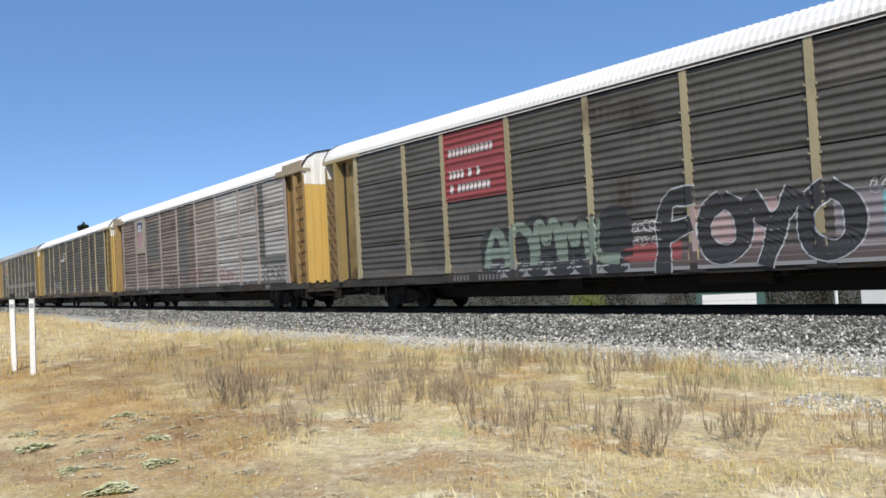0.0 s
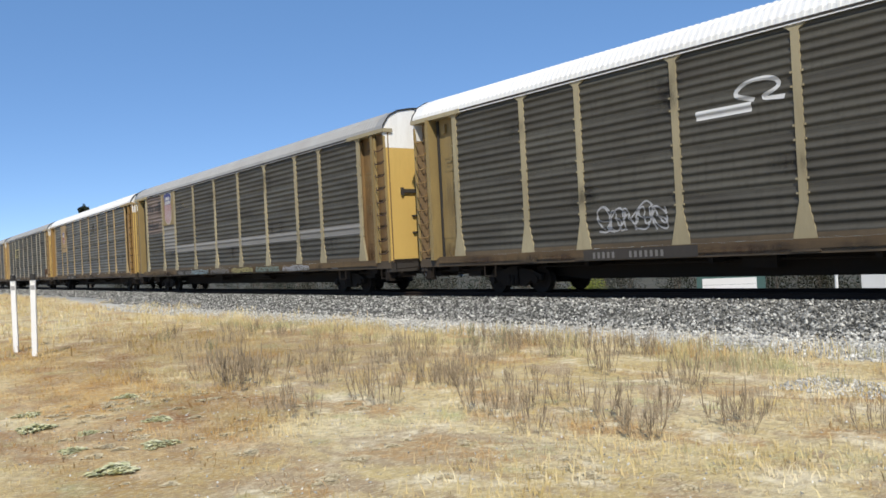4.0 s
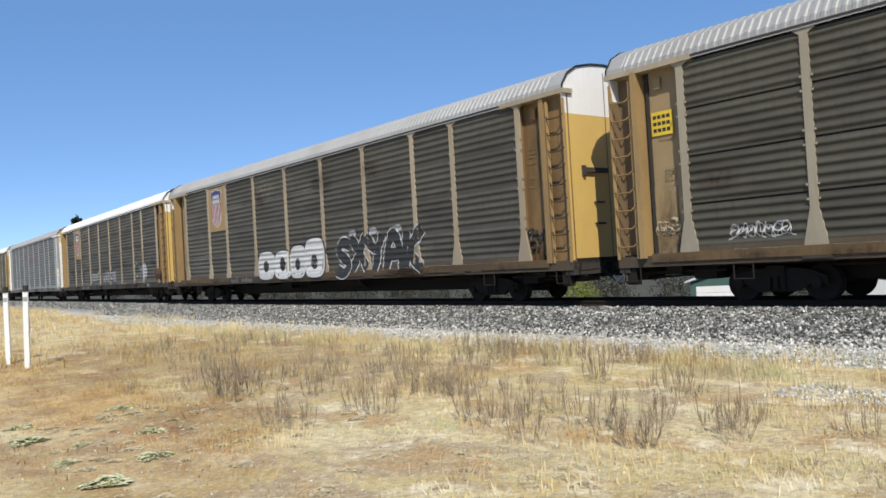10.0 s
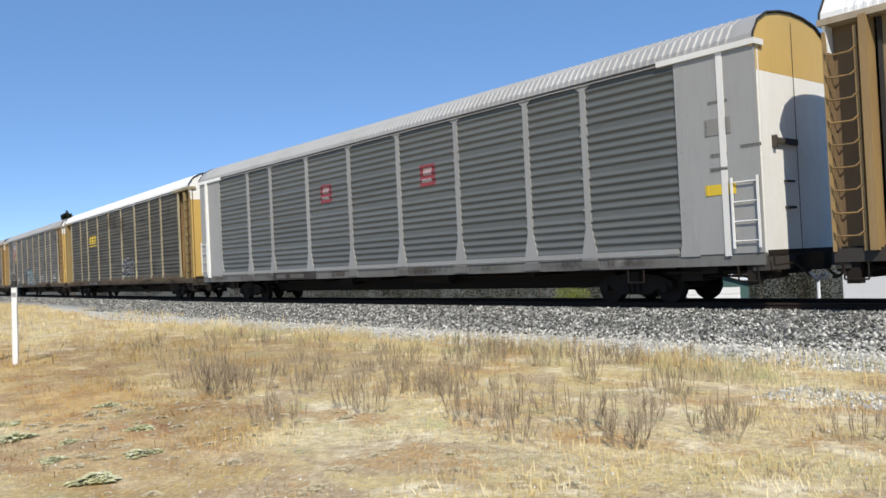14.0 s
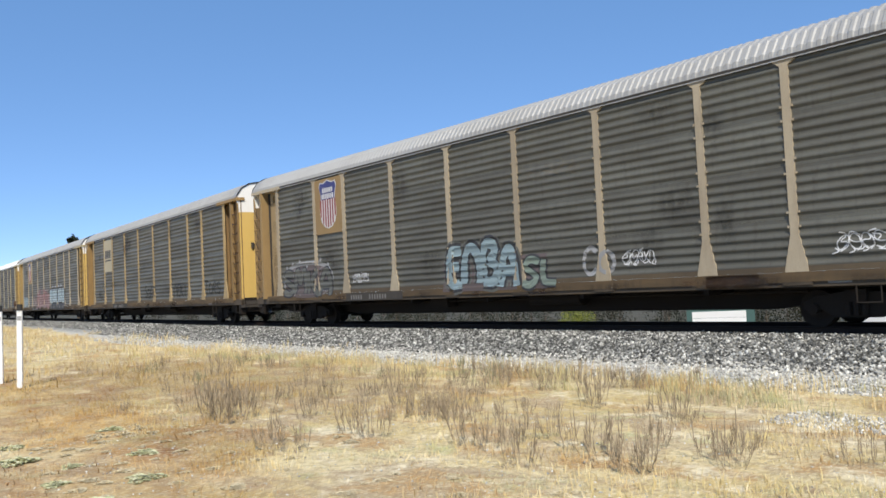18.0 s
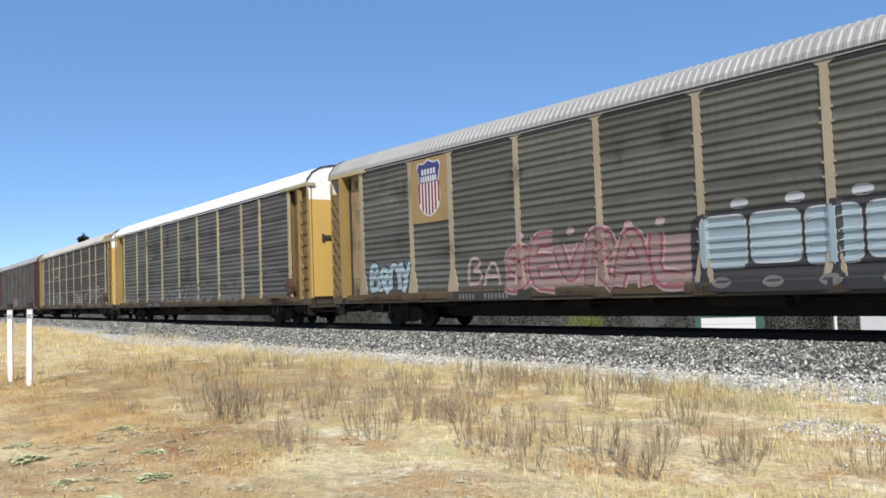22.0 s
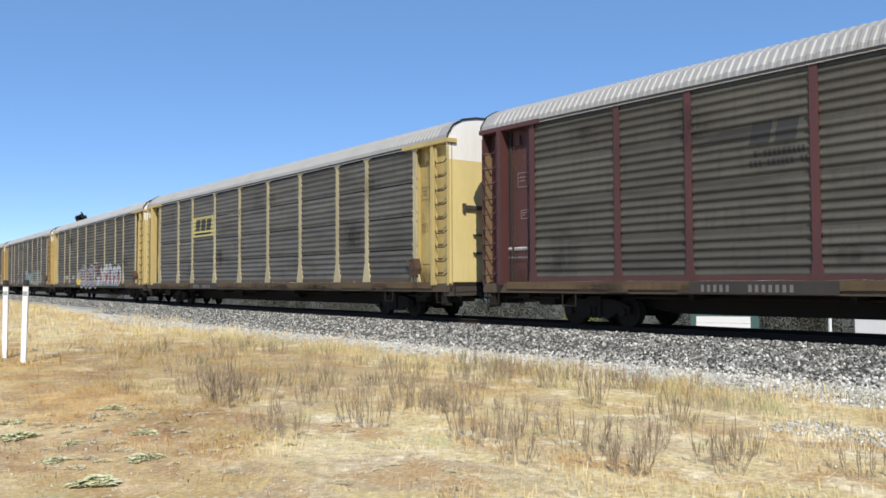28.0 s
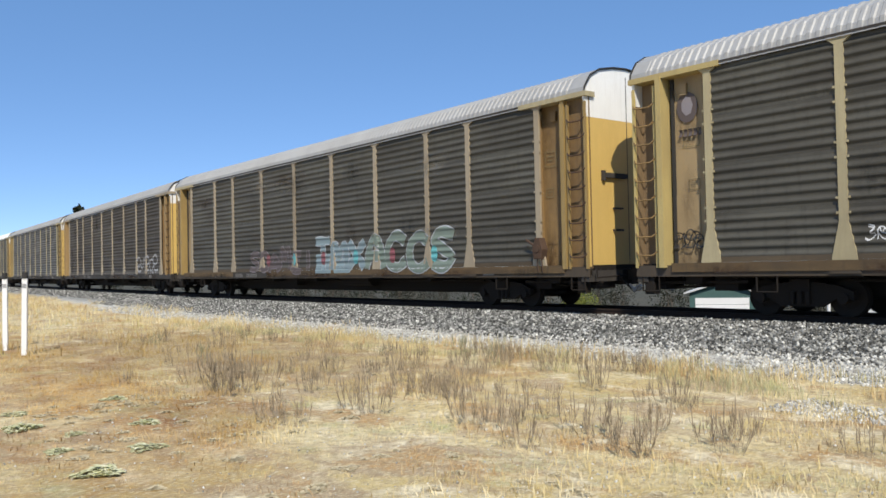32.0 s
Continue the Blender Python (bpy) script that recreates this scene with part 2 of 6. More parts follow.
def wheel_disc(bm, x, y0, y1, z, r, n=20):
    rings = [[bm.verts.new((x + rr * math.cos(k * math.tau / n), y, z + rr * math.sin(k * math.tau / n))) for k in range(n)] for y, rr in ((y0, r * 0.62), (y0 - 0.012, r * 0.8), (y0 - 0.03, r), (y1 - 0.03, r), (y1, r * 1.06), (y1 + 0.03, r * 1.06))]
    for a, b in zip(rings, rings[1:]):
        for k in range(n):
            bm.faces.new((a[k], a[(k + 1) % n], b[(k + 1) % n], b[k]))
    bm.faces.new(rings[0])
    bm.faces.new(rings[-1])


def data_of(name, bm, smooth=False):
    bmesh.ops.recalc_face_normals(bm, faces=bm.faces)
    me = bpy.data.meshes.new(name)
    bm.to_mesh(me)
    bm.free()
    if smooth:
        me.polygons.foreach_set("use_smooth", [True] * len(me.polygons))
    me.materials.append(None)
    return me


def put(name, me, material, parent=None, at=(0, 0, 0), label=""):
    """One mesh object on shared mesh data, with a material of its own."""
    ob = new(name, me)
    ob.location = at
    ob.material_slots[0].link = "OBJECT"
    ob.material_slots[0].material = material
    if parent:
        ob.parent = parent
    return tagged(ob, label)


def part(name, bm, material, parent, label="", smooth=False):
    return put(name, data_of(name, bm, smooth), material, parent, label=label)


# ---- autorack cars: x along the car, z from the rail top, the near side at y = -1.53 ----
SIDE, Z0, Z1 = -1.53, 1.12, 5.28
ROW = (Z1 - Z0) / 4
ENDS = 2.0
POSTS = [ENDS, 4.8, 6.76, 9.576, 12.392, 15.208, 18.024, 20.84, 22.8, 25.6]
RIB = 0.036


RIBS, RIB_PITCH = 5, 0.19
RIB_SHAPE = ((0.0, 0.0), (0.14, 0.3), (0.32, 0.9), (0.42, 1.0), (0.52, 0.9), (0.72, 0.28), (0.84, 0.02))


def rib(z):
    """How far the ribs of the side stand out at height z."""
    u = (z - Z0) % ROW - 0.045
    if u < 0 or u > RIBS * RIB_PITCH:
        return 0.0
    return RIB * float(np.interp((u / RIB_PITCH) % 1.0, [p[0] for p in RIB_SHAPE], [p[1] for p in RIB_SHAPE]))


def surface_y(x, z):
    """The outer face of the near side, with its posts, at x from the car's rear corner."""
    for p in POSTS:
        if abs(x - p) < 0.1:
            return SIDE - 0.055
    if z < Z0 + 0.11:
        return SIDE - (0.046 if z > Z0 - 0.006 else 0.068)
    return SIDE - rib(z)


def panel_mesh(width, height):
    bm = bmesh.new()
    zs = [0.0]
    for k in range(RIBS):
        zs += [0.045 + RIB_PITCH * (k + w[0]) for w in RIB_SHAPE]
    zs = [z for z in zs if z < height] + [height]
    front = [[bm.verts.new((x, SIDE - (rib(Z0 + z) if z < height else 0), z)) for z in zs] for x in (0, width)]
    for i in range(len(zs) - 1):
        bm.faces.new((front[0][i], front[1][i], front[1][i + 1], front[0][i + 1]))
    back = [bm.verts.new((x, SIDE + 0.03, z)) for x, z in ((0, 0), (width, 0), (width, height), (0, height))]
    bm.faces.new((back[3], back[2], back[1], back[0]))
    bm.faces.new((front[0][0], back[0], back[1], front[1][0]))
    bm.faces.new((front[0][-1], front[1][-1], back[2], back[3]))
    bm.faces.new([*front[0][::-1], back[3], back[0]][::1])
    bm.faces.new([*front[1], back[2], back[1]])
    return data_of("side_panel", bm)


def post_mesh(flare):
    bm = bmesh.new()
    w = 0.085
    if flare:
        outline = [(-0.24, Z0 - 0.08), (0.24, Z0 - 0.08), (0.235, Z0 + 0.05), (w, Z0 + 0.72), (w, Z1 - 0.12), (0.22, Z1 - 0.02), (0.22, Z1 + 0.02), (-0.22, Z1 + 0.02), (-0.22, Z1 - 0.02), (-w, Z1 - 0.12), (-w, Z0 + 0.72), (-0.235, Z0 + 0.05)]
    else:
        outline = [(-0.15, Z0 - 0.05), (0.15, Z0 - 0.05), (0.13, Z0 + 0.12), (w, Z0 + 0.4), (w, Z1), (-w, Z1), (-w, Z0 + 0.4), (-0.13, Z0 + 0.12)]
    prism(bm, outline, SIDE - 0.055, SIDE + 0.01)
    for row in (1, 2, 3):
        for dz in (-0.16, 0.12):
            z = Z0 + row * ROW + dz
            for s in (-1, 1):
                box(bm, s * (w + 0.028) - 0.02, s * (w + 0.028) + 0.02, SIDE - 0.06, SIDE - 0.03, z - 0.022, z + 0.022)
    return data_of("side_post", bm)


ARCH = [(-1.61, 5.27), (-1.58, 5.47), (-1.36, 5.78), (-1.02, 5.97), (-0.5, 6.07), (0.0, 6.10), (0.5, 6.07), (1.02, 5.97), (1.36, 5.78), (1.58, 5.47), (1.61, 5.27)]


def roof_mesh(pitch, depth):
    """A curved roof with ribs running across it."""
    verts, faces = [], []
    n = int((2 * HALF - 0.9) / pitch)
    xs = []
    for k in range(n):
        x = -HALF + 0.45 + k * pitch
        xs += [(x, 0.0), (x + pitch * 0.14, depth), (x + pitch * 0.5, depth), (x + pitch * 0.66, 0.0)]
    xs = [(-HALF + 0.02, 0.012), (-HALF + 0.44, 0.012)] + xs + [(HALF - 0.44, 0.012), (HALF - 0.02, 0.012)]
    for x, h in xs:
        for y, z in ARCH:
            k = 0.15 * h if abs(y) > 1.6 else h
            verts.append((x, y * (1 + k / 3.0), z + k * 0.8))
    m = len(ARCH)
    for i in range(len(xs) - 1):
        for j in range(m - 1):
            faces.append((i * m + j, (i + 1) * m + j, (i + 1) * m + j + 1, i * m + j + 1))
    me = bpy.data.meshes.new("roof")
    me.from_pydata(verts, [], faces)
    me.materials.append(None)
    return me


def end_mesh(z0, z1, top):
    """One sheet of a car's end wall; top: follow the roof's curve."""
    bm = bmesh.new()
    if top:
        out = [(-1.5, z0), (1.5, z0)] + [(y * 0.985, z - 0.02) for y, z in ARCH[::-1]]
    else:
        out = [(-1.5, z0), (1.5, z0), (1.5, z1), (-1.5, z1)]
    a = [bm.verts.new((0.0, y, z)) for y, z in out]
    b = [bm.verts.new((-0.06, y, z)) for y, z in out]
    bm.faces.new(a)
    bm.faces.new(b[::-1])
    for i in range(len(a)):
        j = (i + 1) % len(a)
        bm.faces.new((a[i], b[i], b[j], a[j]))
    return data_of("end_wall", bm)


def truck(parent, x):
    """A two-axle truck: side frames, bolster and springs, with its two wheelsets."""
    bm = bmesh.new()
    for s in (-1, 1):
        y = 0.98 * s
        prism(bm, [(-1.05, 0.5), (-0.75, 0.62), (-0.35, 0.68), (0.35, 0.68), (0.75, 0.62), (1.05, 0.5), (1.05, 0.34), (0.7, 0.36), (0.42, 0.2), (-0.42, 0.2), (-0.7, 0.36), (-1.05, 0.34)], y - 0.07, y + 0.07)
        for dx in (-0.16, 0.0, 0.16):
            rod(bm, (dx, y - 0.1 * s + 0.2 * s, 0.24), (dx, y - 0.1 * s + 0.2 * s, 0.5), 0.06, 8)
        for dx in (-0.85, 0.85):
            rod(bm, (dx, y, 0.37), (dx, y + 0.13 * s, 0.37), 0.11, 10)
    box(bm, -0.2, 0.2, -1.1, 1.1, 0.5, 0.74)
    t = part("truck", bm, STEEL, parent, "black oily two-axle truck with springs")
    t.location = (x, 0, 0)
    sets = []
    for dx in (-0.85, 0.85):
        w = put("wheelset", WHEELS, STEEL, t, (dx, 0, 0.37))
        sets.append(w)
    return sets


def wheelset_mesh():
    bm = bmesh.new()
    for s in (-1, 1):
        wheel_disc(bm, 0, 0.82 * s, 0.70 * s, 0, 0.37)
        for k in range(3):
            a = k * math.tau / 3
            box(bm, 0.2 * math.cos(a) - 0.03, 0.2 * math.cos(a) + 0.03, 0.825 * s - 0.01, 0.825 * s + 0.01, 0.2 * math.sin(a) - 0.03, 0.2 * math.sin(a) + 0.03)
    rod(bm, (0, -0.98, 0), (0, 0.98, 0), 0.075, 8)
    return data_of("wheelset", bm)


def ladder_mesh():
    bm = bmesh.new()
    for x in (0.05, 0.62):
        box(bm, x - 0.03, x + 0.03, SIDE - 0.06, SIDE, Z0 - 0.1, Z1 - 0.15)
    return data_of("ladder", bm)


def rung_mesh():
    """A rung that sags between the two rails."""
    bm = bmesh.new()
    pts = [(0.05, SIDE - 0.05, 0.09), (0.12, SIDE - 0.09, 0.02), (0.22, SIDE - 0.1, 0.0), (0.52, SIDE - 0.1, 0.0), (0.62, SIDE - 0.05, 0.09)]
    for a, b in zip(pts, pts[1:]):
        rod(bm, a, b, 0.019, 5)
    return data_of("rung", bm)


RUNG = rung_mesh()
WHEELS = wheelset_mesh()
LADDER = ladder_mesh()


def short_ladder_mesh():
    bm = bmesh.new()
    for x in (0.05, 0.62):
        box(bm, x - 0.02, x + 0.02, SIDE - 0.12, SIDE - 0.08, Z0 + 0.05, Z0 + 1.5)
    for k in range(4):
        rod(bm, (0.05, SIDE - 0.1, Z0 + 0.2 + k * 0.4), (0.62, SIDE - 0.1, Z0 + 0.2 + k * 0.4), 0.014, 5)
    return data_of("ladder", bm)


SHORTLADDER = short_ladder_mesh()
ROOFM = {True: roof_mesh(0.17, 0.02), False: roof_mesh(0.195, 0.026)}
POSTM = {True: post_mesh(True), False: post_mesh(False)}
PANELM = {}
WHEELSETS = []
CARS = []


# ---- paint on the sides: patches, emblems, bars, sprayed shapes; all follow the ribs ----
def paint(name, colour, rough=0.6, wear=0.35):
    return worn("paint " + name, colour, tuple(v * 0.45 + 0.03 for v in colour), wear, rough)


INK = {
    "black": paint("black", (0.025, 0.025, 0.027)), "white": paint("white", (0.62, 0.62, 0.61)), "grey": paint("grey", (0.33, 0.33, 0.33)),
    "silver": paint("silver", (0.4, 0.415, 0.43)), "green": paint("pale green", (0.29, 0.42, 0.33)), "pink": paint("pink", (0.6, 0.3, 0.32)),
    "blue": paint("pale blue", (0.32, 0.55, 0.66)), "teal": paint("teal", (0.12, 0.4, 0.42)), "red": paint("dull red", (0.26, 0.06, 0.06)),
    "maroon": paint("maroon", (0.27, 0.05, 0.055)), "navy": paint("navy blue", (0.035, 0.042, 0.17)), "yellow": paint("bright yellow", (0.72, 0.5, 0.03)),
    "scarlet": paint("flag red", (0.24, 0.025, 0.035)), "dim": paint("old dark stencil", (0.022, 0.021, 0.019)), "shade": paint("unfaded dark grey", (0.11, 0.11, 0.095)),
    "ice": paint("icy pale blue", (0.31, 0.4, 0.44)), "blush": paint("dusty pink", (0.26, 0.175, 0.16)), "crimson": paint("dull crimson", (0.25, 0.075, 0.085)), "frost": paint("frosty blue-grey", (0.21, 0.28, 0.3)), "lilac": paint("dusty lilac grey", (0.25, 0.225, 0.24)), "dusk": paint("dusky grey-brown", (0.1, 0.075, 0.07)),
    "moss": paint("dull grey-green", (0.17, 0.215, 0.175)), "chalk": paint("dull chalky white", (0.17, 0.16, 0.145)), "khaki": paint("faded khaki", (0.2, 0.165, 0.08)), "pale": paint("bare pale metal", (0.25, 0.24, 0.22)), "faded": paint("faded yellow", (0.36, 0.31, 0.12)), "straw": paint("straw yellow", (0.46, 0.41, 0.14)), "rosy": paint("faded rose", (0.38, 0.275, 0.27)), "cream": paint("cream plate", (0.5, 0.43, 0.29)),
}


def sheet(name, car, material, cells, lift, label=""):
    """Paint laid on the side: cells are quads of (x, z) from the car's rear corner."""
    verts, faces, seen = [], [], {}
    for cell in cells:
        f = []
        for x, z in cell:
            k = (round(x, 3), round(z, 3))
            if k not in seen:
                seen[k] = len(verts)
                verts.append((x - ORG, surface_y(x, z) - lift, z))
            f.append(seen[k])
        if len(set(f)) == 4:
            faces.append(f)
    me = bpy.data.meshes.new(name)
    me.from_pydata(verts, [], faces)
    me.materials.append(None)
    return put(name, me, material, car, label=label)


def grid_cells(x0, x1, z0, z1, dz=0.026, dx=0.3):
    nx, nz = max(1, round((x1 - x0) / dx)), max(1, round((z1 - z0) / dz))
    cuts = sorted({x0 + (x1 - x0) * i / nx for i in range(nx + 1)} | {p + s for p in POSTS for s in (-0.101, -0.099, 0.099, 0.101) if x0 < p + s < x1})
    for xa, xb in zip(cuts, cuts[1:]):
        for j in range(nz):
            za, zb = z0 + (z1 - z0) * j / nz, z0 + (z1 - z0) * (j + 1) / nz
            yield ((xa, za), (xb, za), (xb, zb), (xa, zb))


def patch(car, x0, x1, z0, z1, ink, lift=0.004, name="paint_patch", label=""):
    return sheet(name, car, INK[ink], list(grid_cells(x0, x1, z0, z1)), lift, label)


STROKES = (
    ((0.0, 0.1), (0.25, 1.0), (0.5, 0.35), (0.8, 0.9), (1.05, 0.0), (0.6, 0.12)),
    ((1.0, 0.8), (0.5, 1.05), (0.0, 0.7), (0.35, 0.4), (1.0, 0.45), (0.8, 0.0), (0.1, 0.08)),
    ((-0.1, 0.6), (0.45, 1.0), (0.95, 0.62), (0.7, 0.1), (0.2, 0.0), (0.05, 0.4), (0.6, 0.55)),
    ((0.1, 0.0), (0.0, 0.75), (0.4, 1.0), (0.55, 0.3), (0.9, 0.2), (1.1, 0.85)),
    ((0.0, 0.95), (0.7, 0.85), (0.2, 0.45), (1.0, 0.5), (0.5, 0.0), (0.0, 0.2)),
    ((0.5, 0.05), (0.0, 0.4), (0.3, 0.95), (0.85, 0.9), (1.0, 0.4), (0.55, 0.05), (1.1, -0.05)),
)


GLYPHS = {
    "A": (((0.0, -0.05), (0.12, 0.6), (0.45, 1.05), (0.8, 0.6), (0.92, -0.05)), ((0.12, 0.36), (0.8, 0.36))),
    "B": (((0.1, 0.0), (0.1, 1.0), (0.7, 1.0), (0.8, 0.7), (0.3, 0.52), (0.9, 0.45), (0.85, 0.0), (0.1, 0.0)),),
    "C": (((0.9, 0.8), (0.5, 1.05), (0.05, 0.75), (0.05, 0.2), (0.5, -0.05), (0.92, 0.2)),),
    "D": (((0.1, 0.0), (0.1, 1.0), (0.6, 1.0), (0.95, 0.55), (0.6, 0.0), (0.1, 0.0)),),
    "E": (((0.9, 1.0), (0.1, 1.0), (0.1, 0.0), (0.95, 0.0)), ((0.1, 0.52), (0.75, 0.52))),
    "F": (((0.95, 1.0), (0.15, 1.0), (0.1, -0.1)), ((0.1, 0.45), (0.85, 0.6))),
    "I": (((0.45, 1.0), (0.5, 0.0)),),
    "J": (((0.55, 1.0), (0.65, 0.2), (0.3, -0.05), (0.0, 0.2)), ((0.2, 1.0), (0.9, 1.0))),
    "K": (((0.1, 1.0), (0.1, 0.0)), ((0.95, 1.05), (0.15, 0.45), (0.95, -0.05))),
    "L": (((0.15, 1.0), (0.1, 0.05), (0.95, 0.0)),),
    "M": (((0.0, 0.0), (0.05, 1.0), (0.3, 1.0), (0.45, 0.3), (0.62, 1.0), (0.88, 1.0), (0.95, 0.0)),),
    "N": (((0.0, 0.0), (0.02, 0.7), (0.3, 1.05), (0.75, 0.9), (0.95, 0.5), (0.95, 0.0)),),
    "O": (((0.5, 1.0), (0.05, 0.75), (0.05, 0.2), (0.5, -0.02), (0.95, 0.2), (0.95, 0.75), (0.5, 1.0)),),
    "P": (((0.1, -0.05), (0.1, 1.0), (0.75, 1.0), (0.9, 0.7), (0.6, 0.42), (0.15, 0.42)),),
    "R": (((0.1, 0.0), (0.1, 1.0), (0.75, 1.0), (0.85, 0.7), (0.2, 0.48), (0.95, -0.05)),),
    "S": (((0.95, 0.9), (0.4, 1.05), (0.05, 0.75), (0.5, 0.5), (0.95, 0.28), (0.55, -0.05), (0.05, 0.1)),),
    "T": (((0.0, 1.0), (0.95, 1.0)), ((0.48, 1.0), (0.5, -0.05))),
    "U": (((0.05, 1.0), (0.05, 0.25), (0.5, -0.05), (0.95, 0.25), (0.95, 1.0)),),
    "V": (((0.0, 1.0), (0.45, 0.0), (0.95, 1.0)),),
    "X": (((0.0, 1.0), (0.95, 0.0)), ((0.95, 1.0), (0.0, 0.0))),
    "Y": (((0.0, 1.05), (0.3, 0.62), (0.65, 0.62), (0.95, 1.05)), ((0.62, 0.65), (0.3, -0.05))),
}


def ribbon(points, width, rng):
    """Quads along a rounded line of the given width."""
    p = [Vector((*q, 0)) for q in points]
    for _ in range(2):
        q = [p[0]]
        for a, b in zip(p, p[1:]):
            q += [a.lerp(b, 0.25), a.lerp(b, 0.75)]
        p = q + [p[-1]]
    line = [p[0]]
    for a, b in zip(p, p[1:]):
        n = max(1, int((b - a).length / 0.05))
        line += [a.lerp(b, (i + 1) / n) for i in range(n)]
    n = max(2, round(width / 0.045))
    rows = []
    for i, c in enumerate(line):
        d = line[min(i + 1, len(line) - 1)] - line[max(i - 1, 0)]
        d = d.normalized() if d.length > 1e-6 else Vector((1, 0, 0))
        s = Vector((-d.y, d.x, 0)) * width * (0.5 + 0.06 * math.sin(i * 0.35))
        rows.append([(c + s * (2 * k / n - 1)) for k in range(n + 1)])
    for a, b in zip(rows, rows[1:]):
        for k in range(n):
            yield tuple((v.x, v.y) for v in (a[k], a[k + 1], b[k + 1], b[k]))


def graffiti(car, x0, x1, z0, z1, seed, fill="white", edge="black", halo="", thick=0.24, count=0, lean=0.15, text="", rim=1.35, inset=0.0):
    """A row of bulky sprayed shapes: a halo, a dark edge and a fill."""
    rng = random.Random(seed)
    h = z1 - z0
    n = len(text) or count or max(2, round((x1 - x0) / (h * 0.72)))
    w = (x1 - x0) / n
    layers = {"halo": [], "edge": [], "fill": []}
    for i in range(n):
        strokes = GLYPHS[text[i]] if text else (STROKES[rng.randrange(len(STROKES))],)
        flip = rng.random() < 0.4 and not text
        tilt, lift, grow = rng.uniform(-lean, lean), rng.uniform(-0.05, 0.05) * h, rng.uniform(0.85, 1.12)
        cells = {"halo": [], "edge": [], "fill": []}
        for shape in strokes:
            pts = []
            for u, t in shape:
                u = 1 - u if flip else u
                x = x0 + w * (i - 0.06 + (0.94 if text else 1.1) * (u + tilt * (t - 0.5)) + (0.08 if text else 0.02))
                z = z0 + 0.12 * h + lift + 0.76 * h * t * grow
                pts.append((x, max(0.84, z)))
            t = thick * h
            cells["halo"] += ribbon(pts, t * 1.75, rng) if halo else []
            cells["edge"] += ribbon(pts, t * rim, rng) if edge else []
            cells["fill"] += ribbon(pts, t * (0.85 if edge and rim > 1.3 else 1.0), rng) if fill else []
        for layer in cells:
            layers[layer].append(cells[layer])
    for k, (layer, ink) in enumerate((("halo", halo), ("edge", edge), ("fill", fill))):
        if not ink:
            continue
        words_on = f"sprayed {INK[ink].name[6:]} graffiti shape"
        if thick < 0.14:
            tagged(sheet("graffiti", car, INK[ink], sum(layers[layer], []), 0.006 + 0.004 * k - inset, words_on), kind="stuff")
        else:
            for j, cells in enumerate(layers[layer]):
                sheet("graffiti", car, INK[ink], cells, 0.005 + 0.006 * k + 0.0006 * j - inset, words_on)


def bubble(car, x0, x1, z0, z1, ink, lift, power=2.6):
    """One fat sprayed shape with rounded corners."""
    cells, n = [], max(6, round((x1 - x0) / 0.07))
    cuts = [x0 + (x1 - x0) * 0.5 * (1 - math.cos(math.pi * k / n)) for k in range(n + 1)]
    cx, cz, rx, rz = (x0 + x1) / 2, (z0 + z1) / 2, (x1 - x0) / 2, (z1 - z0) / 2
    half = [rz * max(0.02, 1 - abs((x - cx) / rx) ** power) ** (1 / power) for x in cuts]
    m = max(3, round((z1 - z0) / 0.05))
    for (xa, ha), (xb, hb) in zip(zip(cuts, half), zip(cuts[1:], half[1:])):
        for j in range(m):
            u, v = 2 * j / m - 1, 2 * (j + 1) / m - 1
            cells.append(((xa, cz + u * ha), (xb, cz + u * hb), (xb, cz + v * hb), (xa, cz + v * ha)))
    return sheet("graffiti", car, INK[ink], cells, lift, f"sprayed {INK[ink].name[6:]} graffiti shape")


def scrawl(car, x0, x1, z0, z1, seed, ink="white", inset=0.0):
    """A thin sprayed scribble that cannot be read."""
    for k in range(2):
        graffiti(car, x0, x1, z0, z1, seed + 400 * k, ink, "", "", 0.05, max(2, round((x1 - x0) / ((z1 - z0) * 0.5))), 0.6, inset=inset)


def bars(car, x0, x1, z, h, ink="white", seed=0, lift=0.014, sill=False):
    """Lettering too small or not to be told: short upright bars in one row."""
    rng = random.Random(seed)
    cells, x = [], x0
    while x < x1:
        w = h * (0.48 if sill else rng.uniform(0.4, 0.6))
        if sill or rng.random() > 0.12:
            cells += [((x, z), (x + w, z), (x + w, z + h), (x, z + h))] if sill else list(grid_cells(x, x + w, z, z + h))
        x += w + h * (0.5 if sill else 0.22)
    if sill:
        bm = bmesh.new()
        for c in cells:
            box(bm, c[0][0] - ORG, c[1][0] - ORG, SIDE - 0.076, SIDE - 0.072, c[0][1], c[2][1])
        return tagged(part("stencil_line", bm, INK[ink], car, f"{INK[ink].name[6:]} stencilled marks"), kind="stuff")
    return tagged(sheet("stencil_line", car, INK[ink], cells, lift, f"{INK[ink].name[6:]} stencilled marks"), kind="stuff")


def blocks(car, x0, x1, z0, z1, ink, count=3, lift=0.008):
    """A short row of heavy slanted blocks in place of a lettered mark."""
    w = (x1 - x0) / count
    for k in range(count):
        a = x0 + w * k
        cells = []
        for j in range(16):
            za, zb = z0 + (z1 - z0) * j / 16, z0 + (z1 - z0) * (j + 1) / 16
            sa, sb = 0.14 * w * j / 16, 0.14 * w * (j + 1) / 16
            cells.append(((a + sa, za), (a + 0.8 * w + sa, za), (a + 0.8 * w + sb, zb), (a + sb, zb)))
        sheet("lettering_block", car, INK[ink], cells, lift)


